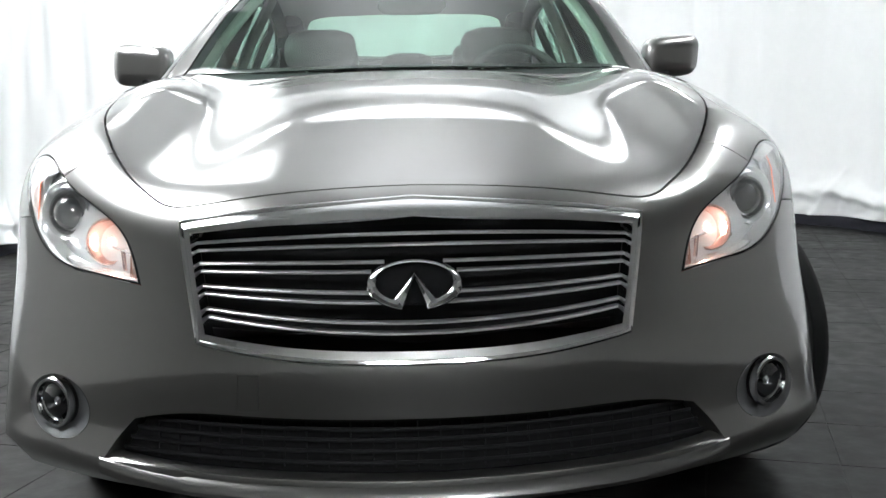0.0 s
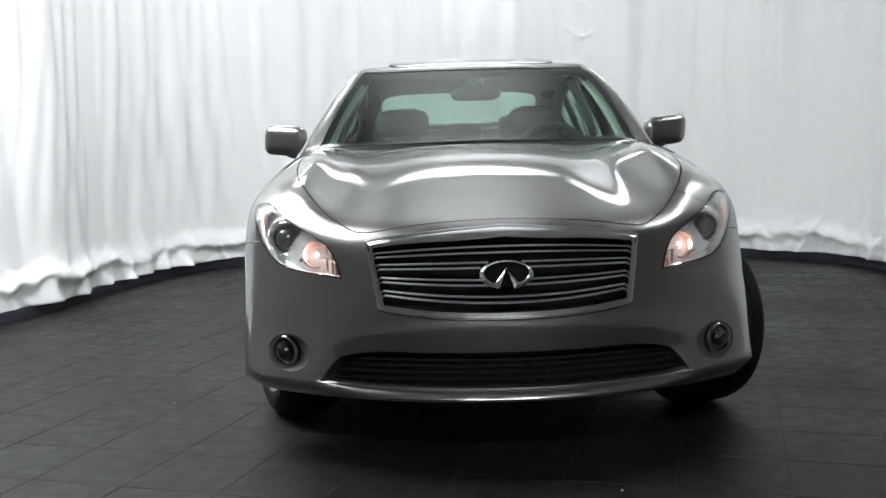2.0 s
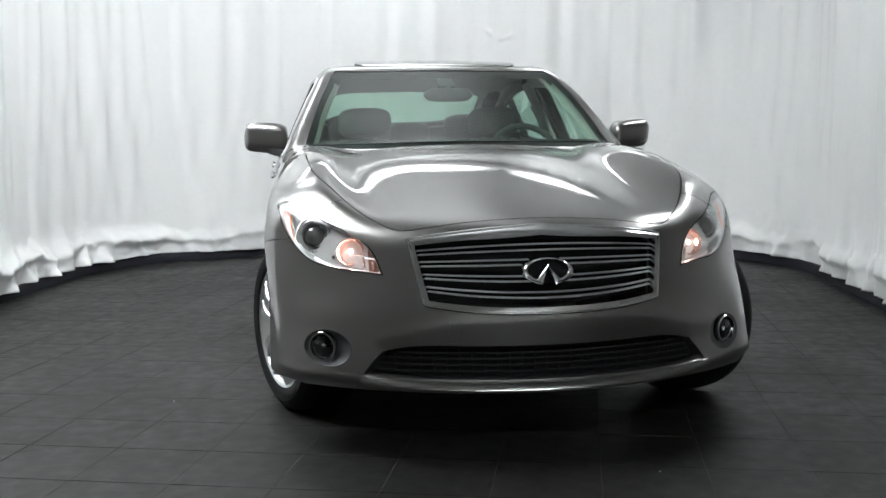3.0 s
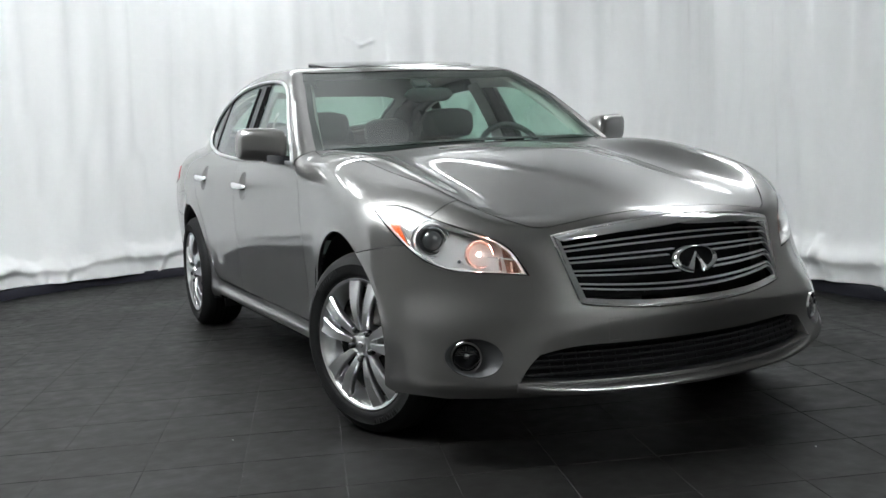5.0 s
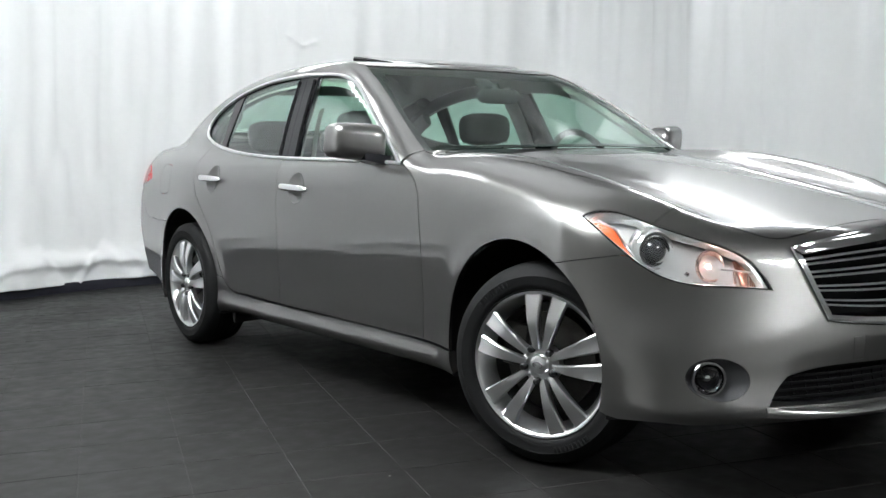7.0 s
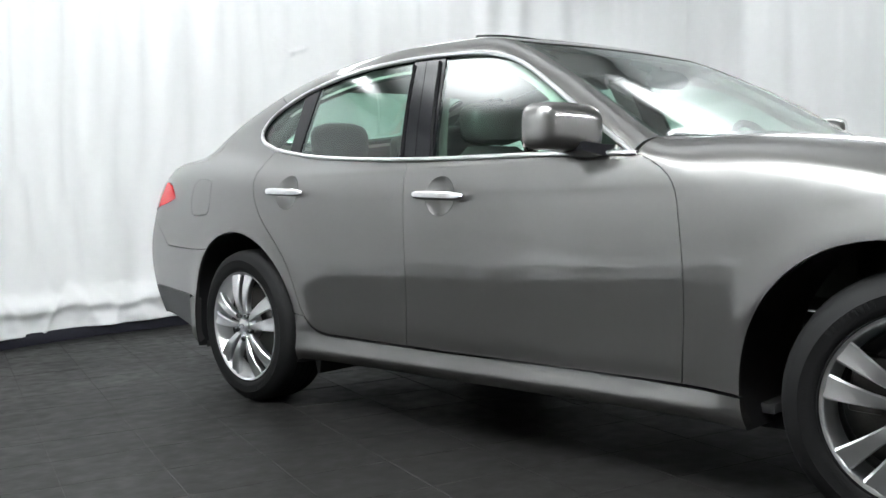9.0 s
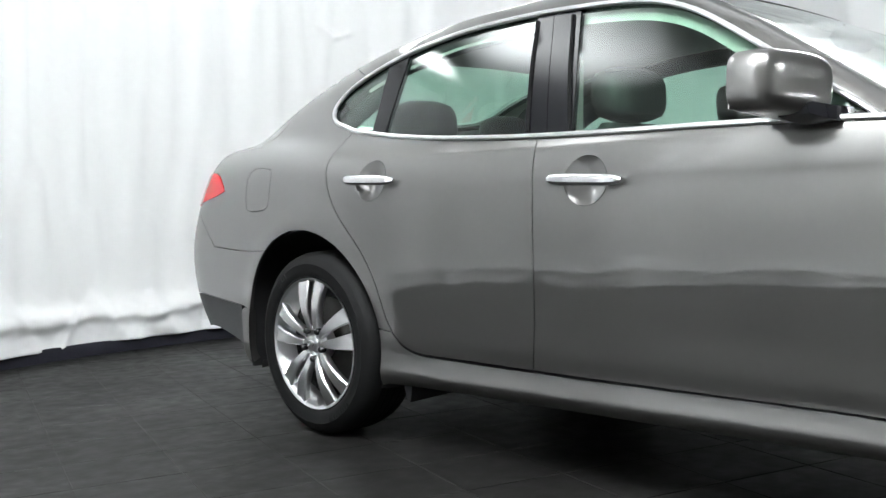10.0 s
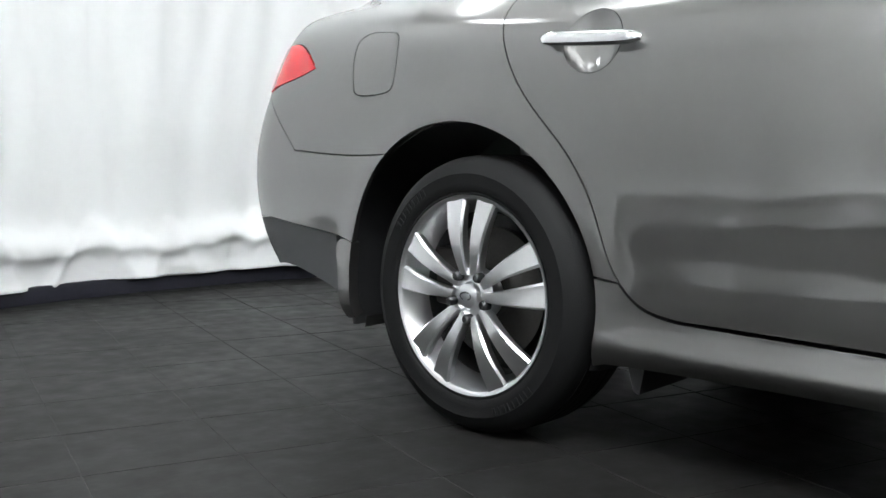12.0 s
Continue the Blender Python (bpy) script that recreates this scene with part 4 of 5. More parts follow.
def lower_intake():
    ob = panel("lower_intake", INTAKE, plane_lift((0, -1, 0)), GASKET, car, gap=-0.004, depth=0.0, off=-0.05, label="black mesh lower air intake")
    for i in range(5):
        z = 0.306 + i * 0.02
        w = 0.575 - i * 0.015
        p = on_front([(x, z) for x in np.linspace(-w, w, 31)]) + [0, 0.038, 0]
        part("intake_slat", tube(p, 0.003, n=6, flat=1.6), MESH, ob)
    for i in range(25):
        x = -0.5 + i / 24
        p = on_front([(x, z) for z in np.linspace(0.297, 0.392, 5)]) + [0, 0.04, 0]
        part("intake_post", tube(p, 0.0022, n=6, up=(1, 0, 0)), MESH, ob)
    lip = onto(smooth([(-0.605, 0.17, 0.275), (-0.4, 0.06, 0.262), (0, -0.014, 0.257), (0.4, 0.06, 0.262), (0.605, 0.17, 0.275)]), off=0.004)
    rings = []
    for x, y, z in lip:
        t = (1 - (abs(x) / 0.62) ** 4)
        rings.append([(x, y + 0.045, z + 0.03), (x, y + 0.03, z + 0.03), (x, y + 0.004, z + 0.016), (x, y - 0.009 * t, z + 0.004), (x, y - 0.012 * t, z - 0.004), (x, y - 0.006 * t, z - 0.013), (x, y + 0.03, z - 0.02)])
    part("bumper_lip", loft(rings), PAINT, ob, "grey painted strip along the lower bumper")


def fog_lamp(s):
    c = on_front([(s * 0.735, 0.372)])[0]
    ring = ring_on_front(s * 0.722, 0.371, 0.077, 0.06)
    way = np.array([s * 0.5, -0.86, 0.0])
    inner = Vector(c) - Vector(way) * 0.035 + Vector((s * 0.012, 0, 0))
    rings = []
    for f in np.linspace(0, 1, 6):
        tgt = [inner + 0.05 * (math.cos(a) * Vector((0.86, s * 0.5, 0)) + math.sin(a) * Vector((0, 0, 1))) for a in np.linspace(0, 2 * math.pi, 40, endpoint=False)]
        rings.append([Vector(p).lerp(q, f) for p, q in zip(ring, tgt)])
    # the pocket is body-coloured; the dark plastic material puts its shade into the colour
    ob = part("fog_lamp", loft(rings, caps=False), VALANCE, car, "round fog lamp with a chrome ring in the bumper")
    turn = Matrix.Translation(inner + Vector(way) * 0.012) @ Vector(way).to_track_quat("X", "Z").to_matrix().to_4x4()
    for name, prof, mat, label in (("trim_ring", [(0.046, -0.012), (0.054, 0.004), (0.051, 0.012), (0.045, 0.012), (0.043, 0.0)], CHROME, "chrome fog lamp ring"),
                            ("bowl", [(0.0, -0.035), (0.02, -0.032), (0.035, -0.018), (0.044, 0.0)], GLOSS_BLACK, ""),
                            ("bulb_shield", [(0.0, 0.0), (0.009, -0.002), (0.013, -0.012), (0.014, -0.03)], CHROME, ""),
                            ("lens", [(0.0, 0.014), (0.02, 0.012), (0.036, 0.007), (0.044, 0.0)], LENS, "")):
        part(name, lathe(prof, 40), mat, ob, label).matrix_local = turn


AMBER = [(-0.852, 0.652, 0.817), (-0.844, 0.602, 0.82), (-0.835, 0.544, 0.797), (-0.83, 0.514, 0.754), (-0.824, 0.477, 0.711), (-0.826, 0.49, 0.695), (-0.839, 0.572, 0.762)]


def headlight(mirror):
    edge = np.concatenate([lamp_top, lamp_low[1:-1]])
    lift = plane_lift((-0.62, -0.66, 0.42))
    ob = panel("headlight", edge, lift, LENS, car, gap=0.003, depth=0.0, off=0.001, mirror=mirror, label="clear headlight with a lit inner bulb and amber corner")
    mid = edge.mean(0)
    panel("seal", edge, lift, GASKET, ob, holes=[onto(mid + (edge - mid) * 0.962)], gap=0.0, depth=0.02, off=-0.002, mirror=mirror)
    panel("bowl", edge, lift, BOWL, ob, gap=-0.004, depth=0.0, off=-0.065, mirror=mirror, label="bright lamp reflector")
    s = -1 if mirror else 1
    flip = Matrix.Diagonal((s, 1, 1, 1))
    # stepped chrome bezel between the lens edge and the bowl
    steps = [onto(mid + (edge - mid) * k, off=d) for k, d in ((0.985, -0.004), (0.945, -0.012), (0.925, -0.016), (0.915, -0.03), (0.86, -0.055))]
    part("bezel", loft([[tuple(p * [s, 1, 1]) for p in q] for q in steps], caps=False), CHROME_LAMP, ob, "bright chrome bezel inside the lens")

    def turned(at, way, prof, mat, name, label=""):
        bm = lathe(prof, 48)
        m = Matrix.Translation(at) @ Vector(way).to_track_quat("X", "Z").to_matrix().to_4x4()
        bmesh.ops.transform(bm, matrix=flip @ m, verts=bm.verts)
        if mirror:
            bmesh.ops.reverse_faces(bm, faces=bm.faces[:])
        return part(name, bm, mat, ob, label)

    def rod(points, radius, mat, name):
        return part(name, tube(np.array(smooth(points, 0.01)) * [s, 1, 1], radius, n=8, up=(0, 1, 0.2)), mat, ob)
    ahead, at = (-0.35, -0.93, 0.05), (-0.75, 0.455, 0.737)
    turned(at, ahead, [(0.078, -0.035), (0.076, -0.012), (0.07, -0.006), (0.066, -0.012), (0.062, -0.004), (0.057, 0.003), (0.053, 0.0), (0.049, -0.012)], CHROME_LAMP, "projector_ring", "chrome ring of the projector lamp")
    turned(at, ahead, [(0.05, -0.03), (0.05, -0.006), (0.046, 0.001), (0.041, 0.002), (0.038, -0.006)], LAMP_DARK, "projector_shroud")
    turned(at, ahead, [(0.0, 0.02), (0.012, 0.0185), (0.024, 0.013), (0.034, 0.003), (0.039, -0.012)], LAMP_GLASS, "projector_lens", "dark grey glass projector lens")
    inner, way = (-0.632, 0.345, 0.688), (-0.25, -0.95, 0.1)
    turned(inner, way, [(0.012, -0.042), (0.022, -0.037), (0.034, -0.02), (0.041, 0.0), (0.045, 0.006), (0.049, 0.004), (0.05, -0.006)], LAMP_PINK, "inner_reflector")
    turned((-0.632, 0.343, 0.688), way, [(0.0, -0.006), (0.0045, -0.008), (0.007, -0.016), (0.007, -0.04)], BULB, "bulb", "lit warm bulb")
    corner = edge[edge[:, 0] > -0.605]
    panel("turn_signal", onto(corner.mean(0) + (corner - corner.mean(0)) * 0.9), lift, LAMP_COPPER, ob, gap=0.0, depth=0.02, off=-0.045, mirror=mirror, label="copper-tinted turn signal")
    # clear ribs and pins in front of the copper chamber
    rod([(-0.585, 0.29, 0.635), (-0.588, 0.292, 0.68)], 0.0045, LAMP_PINK, "pin")
    rod([(-0.558, 0.262, 0.632), (-0.56, 0.264, 0.662)], 0.004, LAMP_PINK, "pin")
    rod([(-0.545, 0.25, 0.668), (-0.585, 0.288, 0.676), (-0.615, 0.32, 0.68)], 0.003, CHROME_LAMP, "rib")
    rod([(-0.69, 0.39, 0.668), (-0.683, 0.386, 0.662)], 0.006, LAMP_DARK, "aiming_screw")
    # amber plate set on edge behind the outer side of the lens
    amber = np.array(AMBER) * [s, 1, 1]
    thick = np.array([s * 0.003, 0.0005, 0])
    behind = amber.mean(0) + (amber - amber.mean(0)) * 1.12 + [s * 0.008, 0.001, 0]
    part("marker_backing", loft([[tuple(p) for p in behind], [tuple(p + thick) for p in behind]]), CHROME_LAMP, ob)
    part("side_marker", loft([[tuple(p) for p in amber], [tuple(p + thick) for p in amber]]), LAMP_AMBER, ob, "amber side marker reflector")


def mirror_unit(mirror):
    s = -1 if mirror else 1
    rings = []
    # housing lofted outwards along x
    for t in np.linspace(0, 1, 30):
        x = -0.835 - 0.213 * t
        f = max(0.0, 1 - abs(2 * t - 1) ** 7) ** 0.42
        hz, hy = 0.02 + 0.058 * f * (1 - 0.12 * t), 0.02 + 0.058 * f * (1 - 0.3 * t)
        cz, cy = 1.092 + 0.012 * t - 0.012 * (1 - t) ** 4, 1.868 + 0.055 * t
        ring = []
        for a in np.linspace(0, 2 * math.pi, 40, endpoint=False):
            ca, sa = math.cos(a), math.sin(a)
            y = cy + hy * math.copysign(abs(ca) ** (0.66 if ca < 0 else 0.4), ca)
            z = cz + hz * math.copysign(abs(sa) ** 0.56, sa)
            ring.append((s * x, y, z))
        rings.append(ring)
    ob = part("side_mirror", loft(rings), PAINT, car, "grey door mirror on a black mount")
    part("mirror_glass", block((0.16, 0.004, 0.105), (s * -0.95, 1.968, 1.092), 0.001), CHROME, ob)
    foot = [[(s * x, y + dy * k, z + dz * k) for dy, dz in ((-0.05, -0.02), (0.045, -0.024), (0.05, 0.014), (-0.036, 0.018))] for x, y, z, k in ((-0.79, 1.81, 1.018, 1.1), (-0.85, 1.82, 1.02, 1.0), (-0.895, 1.84, 1.028, 0.9), (-0.93, 1.86, 1.038, 0.8))]
    part("mount", loft(foot), GLOSS_BLACK, ob)


hood()
front_bumper()
rear_end()
roof()
windshield()
grille()
lower_intake()
for flip in (False, True):
    fender(flip)
    door("front_door", DOOR_FRONT, DOOR_MID, 0.32, flip, 2.49, 0.897)
    door("rear_door", DOOR_MID, DOOR_BACK, 0.32, flip, 3.42, 0.932)
    rocker(flip)
    rear_quarter(flip)
    tail_lamp(flip)
    side_windows(flip)
    headlight(flip)
    mirror_unit(flip)
    fog_lamp(1 if flip else -1)


# ---- wheels ----
def blade(angle_r, side):
    """One flared spoke of a pair, as a loft along its length."""
    rings = []
    for t in np.linspace(0, 1, 12):
        r = 0.05 + 0.188 * t
        offset = side * (0.016 + 0.036 * t ** 0.9)
        half = 0.0125 + 0.0215 * t ** 1.2
        face = -0.012 - 0.014 * math.sin(math.pi * min(1, t * 1.05)) + 0.003 * t ** 3
        deep = face + 0.03
        lean = side * 0.006 * (1 - t)
        ring = [(face + 0.006, offset - half), (face, offset - half * 0.8), (face + 0.0035 - lean * side, offset), (face, offset + half * 0.8), (face + 0.006, offset + half), (deep, offset + half * 0.75), (deep, offset - half * 0.75)]
        rings.append([(x, w * math.cos(0) , r) for x, w in ring])
    bm = loft(rings)
    bmesh.ops.transform(bm, matrix=Matrix.Rotation(angle_r, 4, "X"), verts=bm.verts)
    return bm


def wheel(name, x, y, steer, spin):
    """A wheel whose outer face looks along -x; x is the hub face's place."""
    tyre = [(0.238, 0.015), (0.242, -0.01), (0.248, -0.015), (0.252, -0.0145), (0.256, -0.018), (0.272, -0.022), (0.292, -0.021), (0.296, -0.0225), (0.3, -0.02), (0.316, -0.012), (0.331, 0.001), (0.338, 0.022), (0.3405, 0.06), (0.341, 0.1), (0.3405, 0.14), (0.338, 0.18), (0.331, 0.205), (0.31, 0.225), (0.26, 0.228), (0.232, 0.21)]
    rim = part(name, lathe([(0.205, 0.06), (0.212, 0.035), (0.225, 0.012), (0.232, -0.006), (0.238, -0.013), (0.2445, -0.015), (0.2455, -0.008), (0.242, 0.015)], 96), SATIN, car, "silver alloy wheel with five pairs of spokes and a black tyre")
    flipped = Matrix.Rotation(math.pi, 4, "Z") if x > 0 else Matrix()
    rim.matrix_local = Matrix.Translation((x, y, HUB_Z)) @ Matrix.Rotation(steer, 4, "Z") @ flipped @ Matrix.Rotation(spin, 4, "X")
    part("tyre", lathe(tyre, 96), RUBBER, rim, "black rubber tyre")
    # same alloy as the rim, its shade put into the darker colour
    part("barrel", lathe([(0.222, 0.2), (0.2, 0.16), (0.196, 0.075), (0.2055, 0.058)], 96), BARREL, rim, "inner barrel of the wheel, coloured as dark as in shade")
    for k in range(4):
        part("tread_groove", lathe([(0.3404, 0.052 + k * 0.032), (0.3415, 0.054 + k * 0.032), (0.3415, 0.058 + k * 0.032), (0.3404, 0.06 + k * 0.032)], 96), GASKET, rim)
    # raised bars on the sidewall in place of its lettering
    for turn, count in ((2.35, 9), (5.3, 9)):
        for k in range(count):
            mark = block((0.003, 0.008 if k % 3 else 0.013, 0.019), (-0.0215, 0, 0.284), 0.001)
            bmesh.ops.transform(mark, matrix=Matrix.Rotation(turn + k * 0.055, 4, "X"), verts=mark.verts)
            part("sidewall_mark", mark, RUBBER, rim)
    for k in range(5):
        a = 2 * math.pi * k / 5
        for side in (-1, 1):
            part("spoke", blade(a, side), SATIN, rim)
        lug = lathe([(0.0, -0.013), (0.007, -0.013), (0.011, -0.009), (0.0125, -0.004), (0.0125, 0.012)], 12)
        at = Matrix.Rotation(a + math.pi / 5, 4, "X") @ Matrix.Translation((-0.012, 0, 0.057))
        bmesh.ops.transform(lug, matrix=at, verts=lug.verts)
        part("lug_nut", lug, BARREL, rim, "dark lug nut")
    part("hub", lathe([(0.0, 0.0), (0.05, -0.002), (0.068, 0.004), (0.072, 0.02), (0.06, 0.05)], 48), SATIN, rim)
    cap = part("centre_cap", lathe([(0.0, -0.02), (0.022, -0.019), (0.03, -0.015), (0.034, -0.006), (0.034, 0.01)], 40), SATIN, rim)
    badge = [(-0.0215, 0.017 * math.cos(a), 0.0095 * math.sin(a)) for a in np.linspace(radians(-60), radians(240), 25)]
    part("cap_badge", tube(badge, 0.002, n=6, up=(1, 0, 0)), ALLOY_DARK, rim)
    part("brake_disc", lathe([(0.06, 0.075), (0.165, 0.075), (0.165, 0.1), (0.06, 0.1)], 64), BRAKE, rim, "worn cast iron brake disc")
    cal = block((0.06, 0.09, 0.15), (0.085, 0.135, 0.03), 0.012)
    part("caliper", cal, BRAKE, rim)
    # added black disc that stands for the shade between the spokes
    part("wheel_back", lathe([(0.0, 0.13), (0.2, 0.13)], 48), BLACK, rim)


STEER = radians(20)
wheel("front_wheel", -0.873, 0.842, STEER, 0.12)
wheel("front_wheel", 0.895, 0.9, STEER, 0.3)
wheel("rear_wheel", -0.915, 3.748, 0, 0.0)
wheel("rear_wheel", 0.915, 3.748, 0, 0.5)


def under_shell():
    """Dark inner body behind the gaps, wheel-arch liners and floor pan."""
    for cy in (ARCH_F, ARCH_R):
        for s in (-1, 1):
            a = np.linspace(radians(-18), radians(198), 40)
            cz, r = ARCH_SIZE[cy]
            rings = [[(s * x, cy - (r + o) * math.cos(t), cz + (r + o) * math.sin(t)) for x, o in ((0.882, 0.0), (0.86, 0.012), (0.6, 0.02), (0.5, 0.02))] for t in a]
            part("arch_liner", loft(rings, closed=False), BLACK, car)
    rows = []
    for y in np.linspace(0.12, 4.75, 60):
        row = []
        for th in np.linspace(radians(-25), radians(205), 60):
            row.append((y, th))
        rows.append(row)
    q = np.array(rows).reshape(-1, 2)
    way = np.stack([np.cos(q[:, 1]), 0 * q[:, 1], np.sin(q[:, 1])], 1)
    base = np.stack([0 * q[:, 0], q[:, 0], 0 * q[:, 0] + 0.55], 1)
    far = np.zeros(len(q))
    for k in np.linspace(0.02, 1.2, 120):
        p = base + way * k
        far = np.where((body(p) < -0.035) & (far >= k - 0.011), k, far)
    p = base + way * far[:, None]
    p[:, 2] = np.minimum(p[:, 2], 0.98)
    p[:, 0] = np.clip(p[:, 0], -0.84, 0.84)
    bm = bmesh.new()
    vs = [bm.verts.new(v) for v in p]
    for i in range(59):
        for j in range(59):
            k = [i * 60 + j, i * 60 + j + 1, (i + 1) * 60 + j + 1, (i + 1) * 60 + j]
            c = p[k].mean(0)
            if 1.45 < c[1] < 4.3 and c[2] > 0.9 and abs(c[0]) < 0.78:
                continue
            if min(math.hypot(c[1] - cy, c[2] - cz) - r for cy, (cz, r) in ARCH_SIZE.items()) < 0.03:
                continue
            bm.faces.new([vs[n] for n in k])
    bmesh.ops.recalc_face_normals(bm, faces=bm.faces[:])
    part("inner_body", bm, GASKET, car)
    part("floor_pan", block((1.4, 3.9, 0.05), (0, 2.55, 0.215), 0.01), GASKET, car)


under_shell()


def deflector(s):
    """A small black air deflector ahead of the rear tyre."""
    rings = [[(s * x, y, z) for y, z in ((3.3, 0.225), (3.345, 0.225), (3.34 - d, 0.165), (3.325 - d, 0.16))] for x, d in ((0.62, 0.0), (0.84, 0.012))]
    part("air_deflector", loft(rings), BLACK, car)


for flip in (-1, 1):
    deflector(flip)



# ---- inside the car ----
def cushion(rings_spec, n=24, power=0.55):
    """A padded form: rounded-rectangle rings given as centre, half-width, half-depth, tilted as the seat is."""
    rings = []
    for (x, y, z), hw, hd in rings_spec:
        ring = []
        for a in np.linspace(0, 2 * math.pi, n, endpoint=False):
            ca, sa = math.cos(a), math.sin(a)
            ring.append((x + hw * math.copysign(abs(ca) ** power, ca), y + hd * math.copysign(abs(sa) ** power, sa), z))
        rings.append(ring)
    return loft(rings)


def seat(name, x, y, z, back_top, head_top, wide, head_wide=0.135, head_deep=0.062):
    """A seat facing -y; y is where the back's foot stands."""
    spec = []
    for t in np.linspace(0, 1, 10):
        zz = z + 0.1 + (back_top - z - 0.1) * t
        taper = (1 - 0.2 * t ** 2) * (1 - 0.35 * max(0, t - 0.88) / 0.12)
        spec.append(((x, y + 0.2 * t, zz), wide / 2 * taper, 0.085 * (1 - 0.35 * t) * (1 - 0.5 * max(0, t - 0.88) / 0.12)))
    back = part(name, cushion(spec), LEATHER, car, "charcoal leather seat")
    for s in (-1, 1):
        bolster = [(x + s * wide * 0.43 * (1 - 0.2 * t ** 2), y - 0.05 + 0.2 * t, z + 0.12 + (back_top - z - 0.2) * t) for t in np.linspace(0, 1, 8)]
        part("bolster", tube(bolster, [0.05 - 0.015 * abs(2 * t - 1) ** 3 for t in np.linspace(0, 1, 8)], n=12, up=(0, 1, 0)), LEATHER, back)
        post = [(x + s * 0.055, y + 0.2, back_top - 0.03), (x + s * 0.055, y + 0.205, back_top + 0.07)]
        part("headrest_post", tube(smooth(post), 0.007, n=8, up=(0, 1, 0)), CHROME, back)
    low = back_top + 0.008
    spec = []
    for t in np.linspace(0, 1, 11):
        f = (1 - abs(2 * t - 1) ** 3.2) ** 0.5
        spec.append(((x, y + 0.195 + 0.012 * t, low + (head_top - low) * t), head_wide - 0.075 + 0.075 * f, head_deep - 0.042 + 0.042 * f))
    part("headrest", cushion(spec, power=0.7), LEATHER, back)
    seat_rings = []
    for t in np.linspace(0, 1, 8):
        f = (1 - abs(2 * t - 1) ** 4) ** 0.5
        seat_rings.append([(x + (wide / 2) * math.cos(a), y - 0.5 + 0.5 * t, z + 0.03 + (0.03 + 0.07 * f) * math.sin(a)) for a in np.linspace(0, 2 * math.pi, 20, endpoint=False)])
    part("seat_cushion", loft(seat_rings), LEATHER, back)


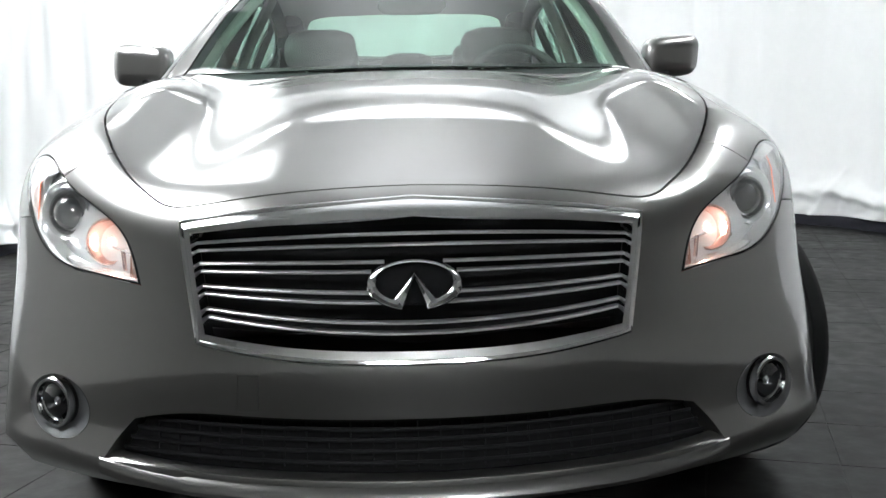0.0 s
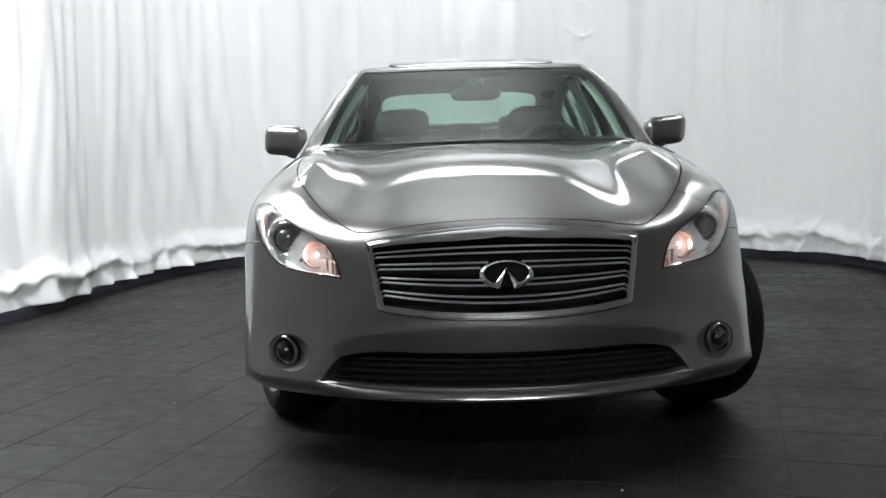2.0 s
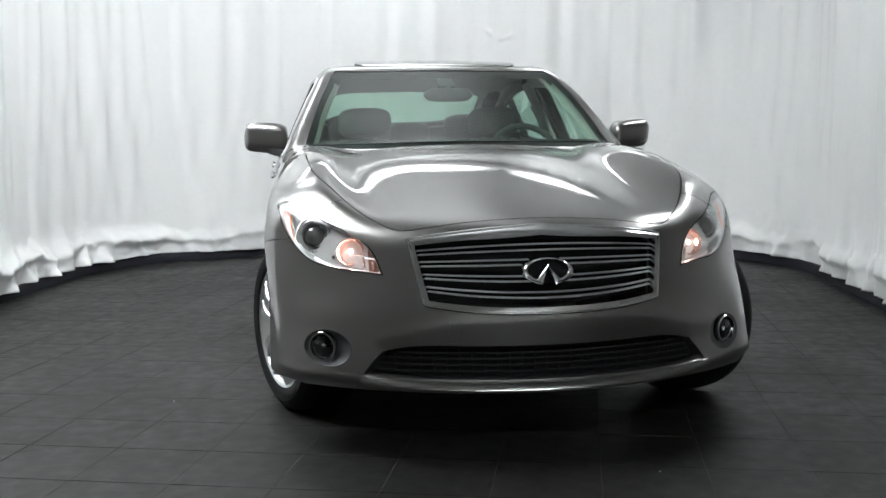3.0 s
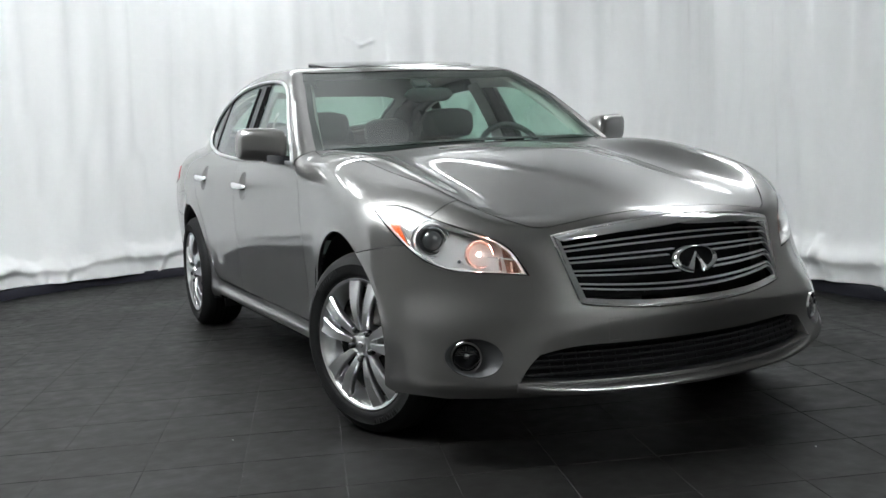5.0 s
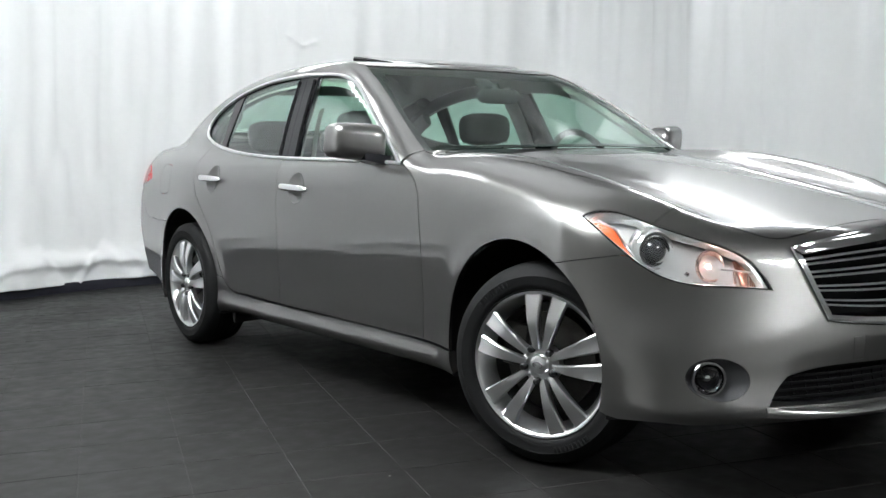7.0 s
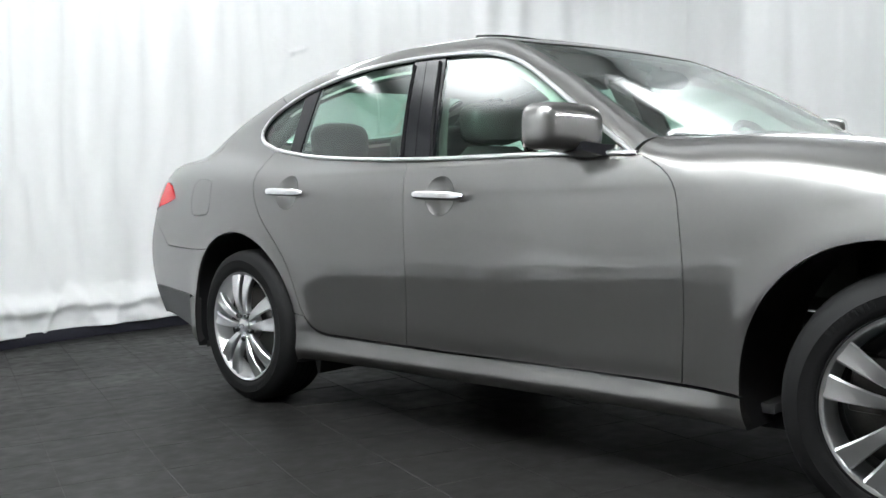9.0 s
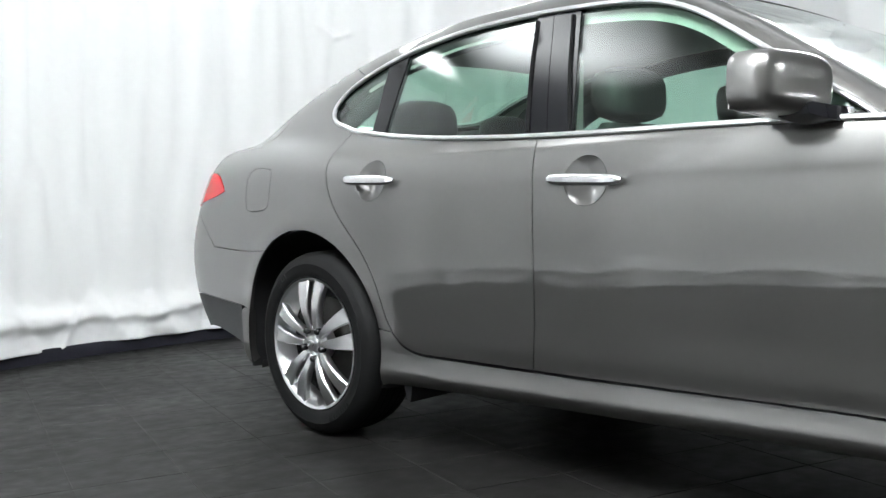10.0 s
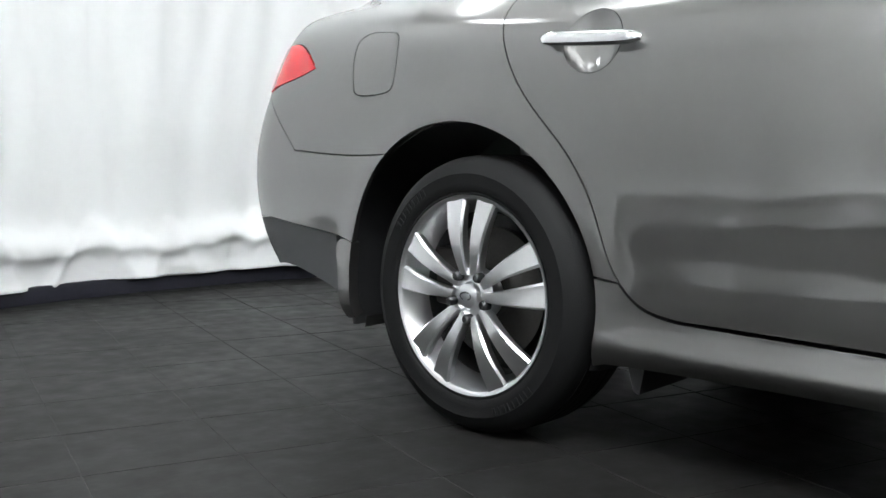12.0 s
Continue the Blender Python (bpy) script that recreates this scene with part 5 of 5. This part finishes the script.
def cabin():
    for s in (-1, 1):
        seat("front_seat", s * 0.385, 2.5, 0.52, 1.085, 1.265, 0.52, 0.155, 0.078)
    for s in (-1, 1):
        seat("rear_seat", s * 0.4, 3.465, 0.56, 1.06, 1.25, 0.52, 0.15, 0.08)
    seat("rear_middle_seat", 0.01, 3.4, 0.56, 1.04, 1.2, 0.3)
    # dashboard, lofted across
    rings = []
    for x in np.linspace(-0.74, 0.74, 21):
        hump = 0.03 * bell((x - 0.39) / 0.2)
        edge = 1 - (abs(x) / 0.76) ** 6
        rings.append([(x, 1.5, 0.84), (x, 1.5, 0.93), (x, 1.62, 0.955 + 0.02 * edge), (x, 1.8, 0.985 + hump * edge), (x, 1.92, 0.97 + hump * edge), (x, 1.98, 0.9), (x, 1.94, 0.7), (x, 1.6, 0.66)])
    part("dashboard", loft(rings), CABIN_DARK, car, "charcoal dashboard")
    centre, tilt = Vector((0.395, 1.93, 0.975)), radians(-24)
    ring = [centre + Matrix.Rotation(tilt, 3, "X") @ Vector((0.185 * math.cos(a), 0, 0.185 * math.sin(a))) for a in np.linspace(0, 2 * math.pi, 48, endpoint=False)]
    wheel_rim = part("steering_wheel", tube([tuple(p) for p in ring], 0.0155, n=10, closed=True, up=(0, 1, 0)), CABIN_DARK, car, "black leather steering wheel")
    for a in (radians(0), radians(180), radians(270)):
        end = centre + Matrix.Rotation(tilt, 3, "X") @ Vector((0.18 * math.cos(a), 0, 0.18 * math.sin(a)))
        part("wheel_spoke", tube(smooth([tuple(centre), tuple(end)], 0.03), 0.02, n=8, up=(0, 1, 0), flat=0.6), CABIN_DARK, wheel_rim)
    part("horn_pad", block((0.14, 0.05, 0.12), centre, 0.02, Matrix.Rotation(tilt, 4, "X")), CABIN_DARK, wheel_rim)
    part("steering_column", tube(smooth([(0.395, 1.94, 0.965), (0.395, 1.72, 0.87)]), 0.05, n=12), CABIN_DARK, wheel_rim)
    # rear-view mirror on the windshield
    mirror_rings = []
    for x in np.linspace(-0.13, 0.13, 15):
        f = (1 - (abs(x) / 0.131) ** 6) ** 0.5
        mirror_rings.append([(x, 2.13 + 0.018 * math.cos(a), 1.315 + 0.036 * max(f, 0.15) * math.sin(a)) for a in np.linspace(0, 2 * math.pi, 16, endpoint=False)])
    rear_mirror = part("rear_view_mirror", loft(mirror_rings), CABIN_DARK, car, "black rear-view mirror")
    part("mirror_stem", tube(smooth([(0, 2.14, 1.32), (0, 2.17, 1.36)]), 0.014, n=8, up=(1, 0, 0)), CABIN_DARK, rear_mirror)
    part("sensor_cover", block((0.09, 0.1, 0.025), (0, 2.23, 1.377), 0.01, Matrix.Rotation(radians(26), 4, "X")), CABIN_DARK, rear_mirror)
    part("parcel_shelf", block((1.3, 0.55, 0.03), (0, 3.98, 1.06), 0.01), CABIN_DARK, car)
    part("rear_bulkhead", block((1.5, 0.05, 0.55), (0, 3.72, 0.78), 0.01), CABIN_DARK, car)
    part("centre_console", block((0.26, 1.1, 0.28), (0, 2.4, 0.55), 0.03), CABIN_DARK, car)
    part("carpet", block((1.5, 2.6, 0.03), (0, 2.6, 0.26), 0.005), CABIN_DARK, car)
    for s in (-1, 1):
        # inner pillars and the belts beside them
        p = [(s * 0.765, 2.72, 1.0), (s * 0.7, 2.76, 1.2), (s * 0.6, 2.8, 1.41)]
        part("pillar_trim", tube(smooth(p), 0.045, n=12, flat=0.5, up=(1, 0, 0)), LINER, car)
        belt = [(s * 0.735, 2.62, 0.7), (s * 0.705, 2.66, 0.95), (s * 0.66, 2.7, 1.18), (s * 0.62, 2.73, 1.27)]
        part("seat_belt", tube(smooth(belt), 0.022, n=8, flat=0.12, up=(s, 0, 0.3)), LINER, car, "light grey seat belt")
        a_trim = onto(smooth([(s * 0.72, 1.74, 1.05), (s * 0.68, 1.95, 1.18), (s * 0.62, 2.2, 1.31), (s * 0.58, 2.38, 1.41)]), off=-0.04)
        part("pillar_trim", tube(a_trim, 0.03, n=10, flat=0.6), LINER, car)
        c_trim = onto(smooth([(s * 0.62, 3.55, 1.42), (s * 0.62, 3.75, 1.34), (s * 0.68, 3.95, 1.2), (s * 0.72, 4.05, 1.08)]), off=-0.06)
        part("pillar_trim", tube(c_trim, 0.062, n=10, flat=0.5), CABIN_DARK, car)
        # padded rail above the side windows, and the dark panel behind the quarter glass
        rail = onto(WINDOW_TOP[(WINDOW_TOP[:, 1] > 2.85) & (WINDOW_TOP[:, 2] > 1.2)][::6] * [-s, 1, 1], off=-0.045)
        part("roof_rail_trim", tube(smooth(rail), 0.036, n=12, flat=0.8, up=(s, 0, 0.3)), CABIN_DARK, car)
        corner = onto(np.array(smooth([(-0.7, 3.6, 1.3), (-0.7, 3.72, 1.24), (-0.71, 3.82, 1.17)])) * [-s, 1, 1], off=-0.065)
        part("quarter_trim", tube(corner, 0.05, n=10, flat=0.45, up=(s, 0, 0.3)), CABIN_DARK, car)
        door_trim = [[(s * x, y, z) for x, z in ((0.8, 0.35), (0.745, 0.4), (0.75, 0.62), (0.72, 0.7), (0.76, 0.78), (0.775, 0.96), (0.81, 1.0))] for y in np.linspace(1.7, 3.6, 12)]
        part("door_trim", loft(door_trim, closed=False), CABIN_DARK, car)


cabin()


# the upper front of the cabin stands a little to the driver's side of the nose's middle line
def settle_cabin():
    for ob in car.children_recursive:
        if "wheel" in ob.name or "wheel" in ob.parent.name:
            continue
        mesh = ob.data
        co = np.empty(len(mesh.vertices) * 3)
        mesh.vertices.foreach_get("co", co)
        co = co.reshape(-1, 3)
        up, back = np.clip((co[:, 2] - 0.98) / 0.38, 0, 1), np.clip((3.25 - co[:, 1]) / 0.85, 0, 1)
        ahead = np.clip((co[:, 1] - 1.45) / 0.2, 0, 1)
        co[:, 0] += 0.03 * up * back * back * (3 - 2 * back) * ahead
        mesh.vertices.foreach_set("co", co.ravel())
        mesh.update()


settle_cabin()


# ---- floor tiles, laid askew to the car ----
def tiles():
    rng = random.Random(5)
    half, thick = TILE_SIZE / 2 - 0.0012, 0.003
    shapes = []
    for k in range(4):
        bm = bmesh.new()
        e = 0.0012
        base = [bm.verts.new((sx * half, sy * half, -thick)) for sx, sy in ((-1, -1), (1, -1), (1, 1), (-1, 1))]
        top = [bm.verts.new((sx * (half - e), sy * (half - e), rng.uniform(-0.0004, 0.0004))) for sx, sy in ((-1, -1), (1, -1), (1, 1), (-1, 1))]
        bm.faces.new(top)
        for i in range(4):
            j = (i + 1) % 4
            bm.faces.new((base[i], base[j], top[j], top[i]))
        me = bpy.data.meshes.new("tile")
        bm.to_mesh(me)
        bm.free()
        me.materials.append(TILE)
        shapes.append(me)
    rest_v, rest_f, near = [], [], []
    for i in range(-20, 21):
        for j in range(-18, 26):
            c = across * ((i + 0.5) * TILE_SIZE + 0.167) + along * ((j + 0.5) * TILE_SIZE + 0.33)
            if abs(c[0]) > 5.5 or not -5.5 < c[1] < 8.0:
                continue
            left = -2.7 < c[0] < -0.75 and 0.3 < c[1] < 6.3
            right = 0.75 < c[0] < 2.2 and -0.6 < c[1] < 3.2
            if (left or right) and len(near) < 290:
                near.append((c, rng.randrange(4), rng.randrange(4)))
            else:
                n = len(rest_v)
                for sx, sy, z in ((-1, -1, -thick), (1, -1, -thick), (1, 1, -thick), (-1, 1, -thick)):
                    p = c + across * sx * half + along * sy * half
                    rest_v.append((p[0], p[1], z))
                for sx, sy in ((-1, -1), (1, -1), (1, 1), (-1, 1)):
                    p = c + across * sx * (half - 0.0012) + along * sy * (half - 0.0012)
                    rest_v.append((p[0], p[1], rng.uniform(-0.0004, 0.0004)))
                rest_f += [(n + 4, n + 5, n + 6, n + 7)] + [(n + a, n + (a + 1) % 4, n + 4 + (a + 1) % 4, n + 4 + a) for a in range(4)]
    for c, k, q in near:
        ob = new("tile", shapes[k])
        ob.parent = floor
        ob.matrix_local = Matrix.Translation((c[0], c[1], 0)) @ Matrix.Rotation(TILE_TURN + q * math.pi / 2, 4, "Z")
    me = bpy.data.meshes.new("far_tiles")
    me.from_pydata(rest_v, [], rest_f)
    tagged(mesh_object("far_tiles", me, TILE, floor), kind="stuff")


tiles()


# ---- paper scraps on the floor ----
def scrap(x, y, size, turn):
    bm = bmesh.new()
    outline = [(math.cos(a) * size * (1 + 0.3 * math.sin(3 * a + turn)), 0.7 * math.sin(a) * size) for a in np.linspace(0, 2 * math.pi, 9, endpoint=False)]
    lower = [bm.verts.new((u, v, 0.0006)) for u, v in outline]
    upper = [bm.verts.new((0.8 * u, 0.8 * v, 0.0022 + 0.0015 * math.sin(5 * u / size))) for u, v in outline]
    tip = bm.verts.new((0, 0, 0.003))
    for i in range(9):
        j = (i + 1) % 9
        bm.faces.new((lower[i], lower[j], upper[j], upper[i]))
        bm.faces.new((upper[i], upper[j], tip))
    ob = part("paper_scrap", bm, STICKER)
    ob.matrix_world = Matrix.Translation((x, y, 0.0)) @ Matrix.Rotation(turn, 4, "Z")
    tagged(ob, "tiny crumpled white paper scrap on the floor", "scrap", "scraps on the floor")


for sx, sy, size, turn in ((0.321, -0.165, 0.0045, 0.4), (-1.334, 1.059, 0.004, 1.9)):
    scrap(sx, sy, size, turn)
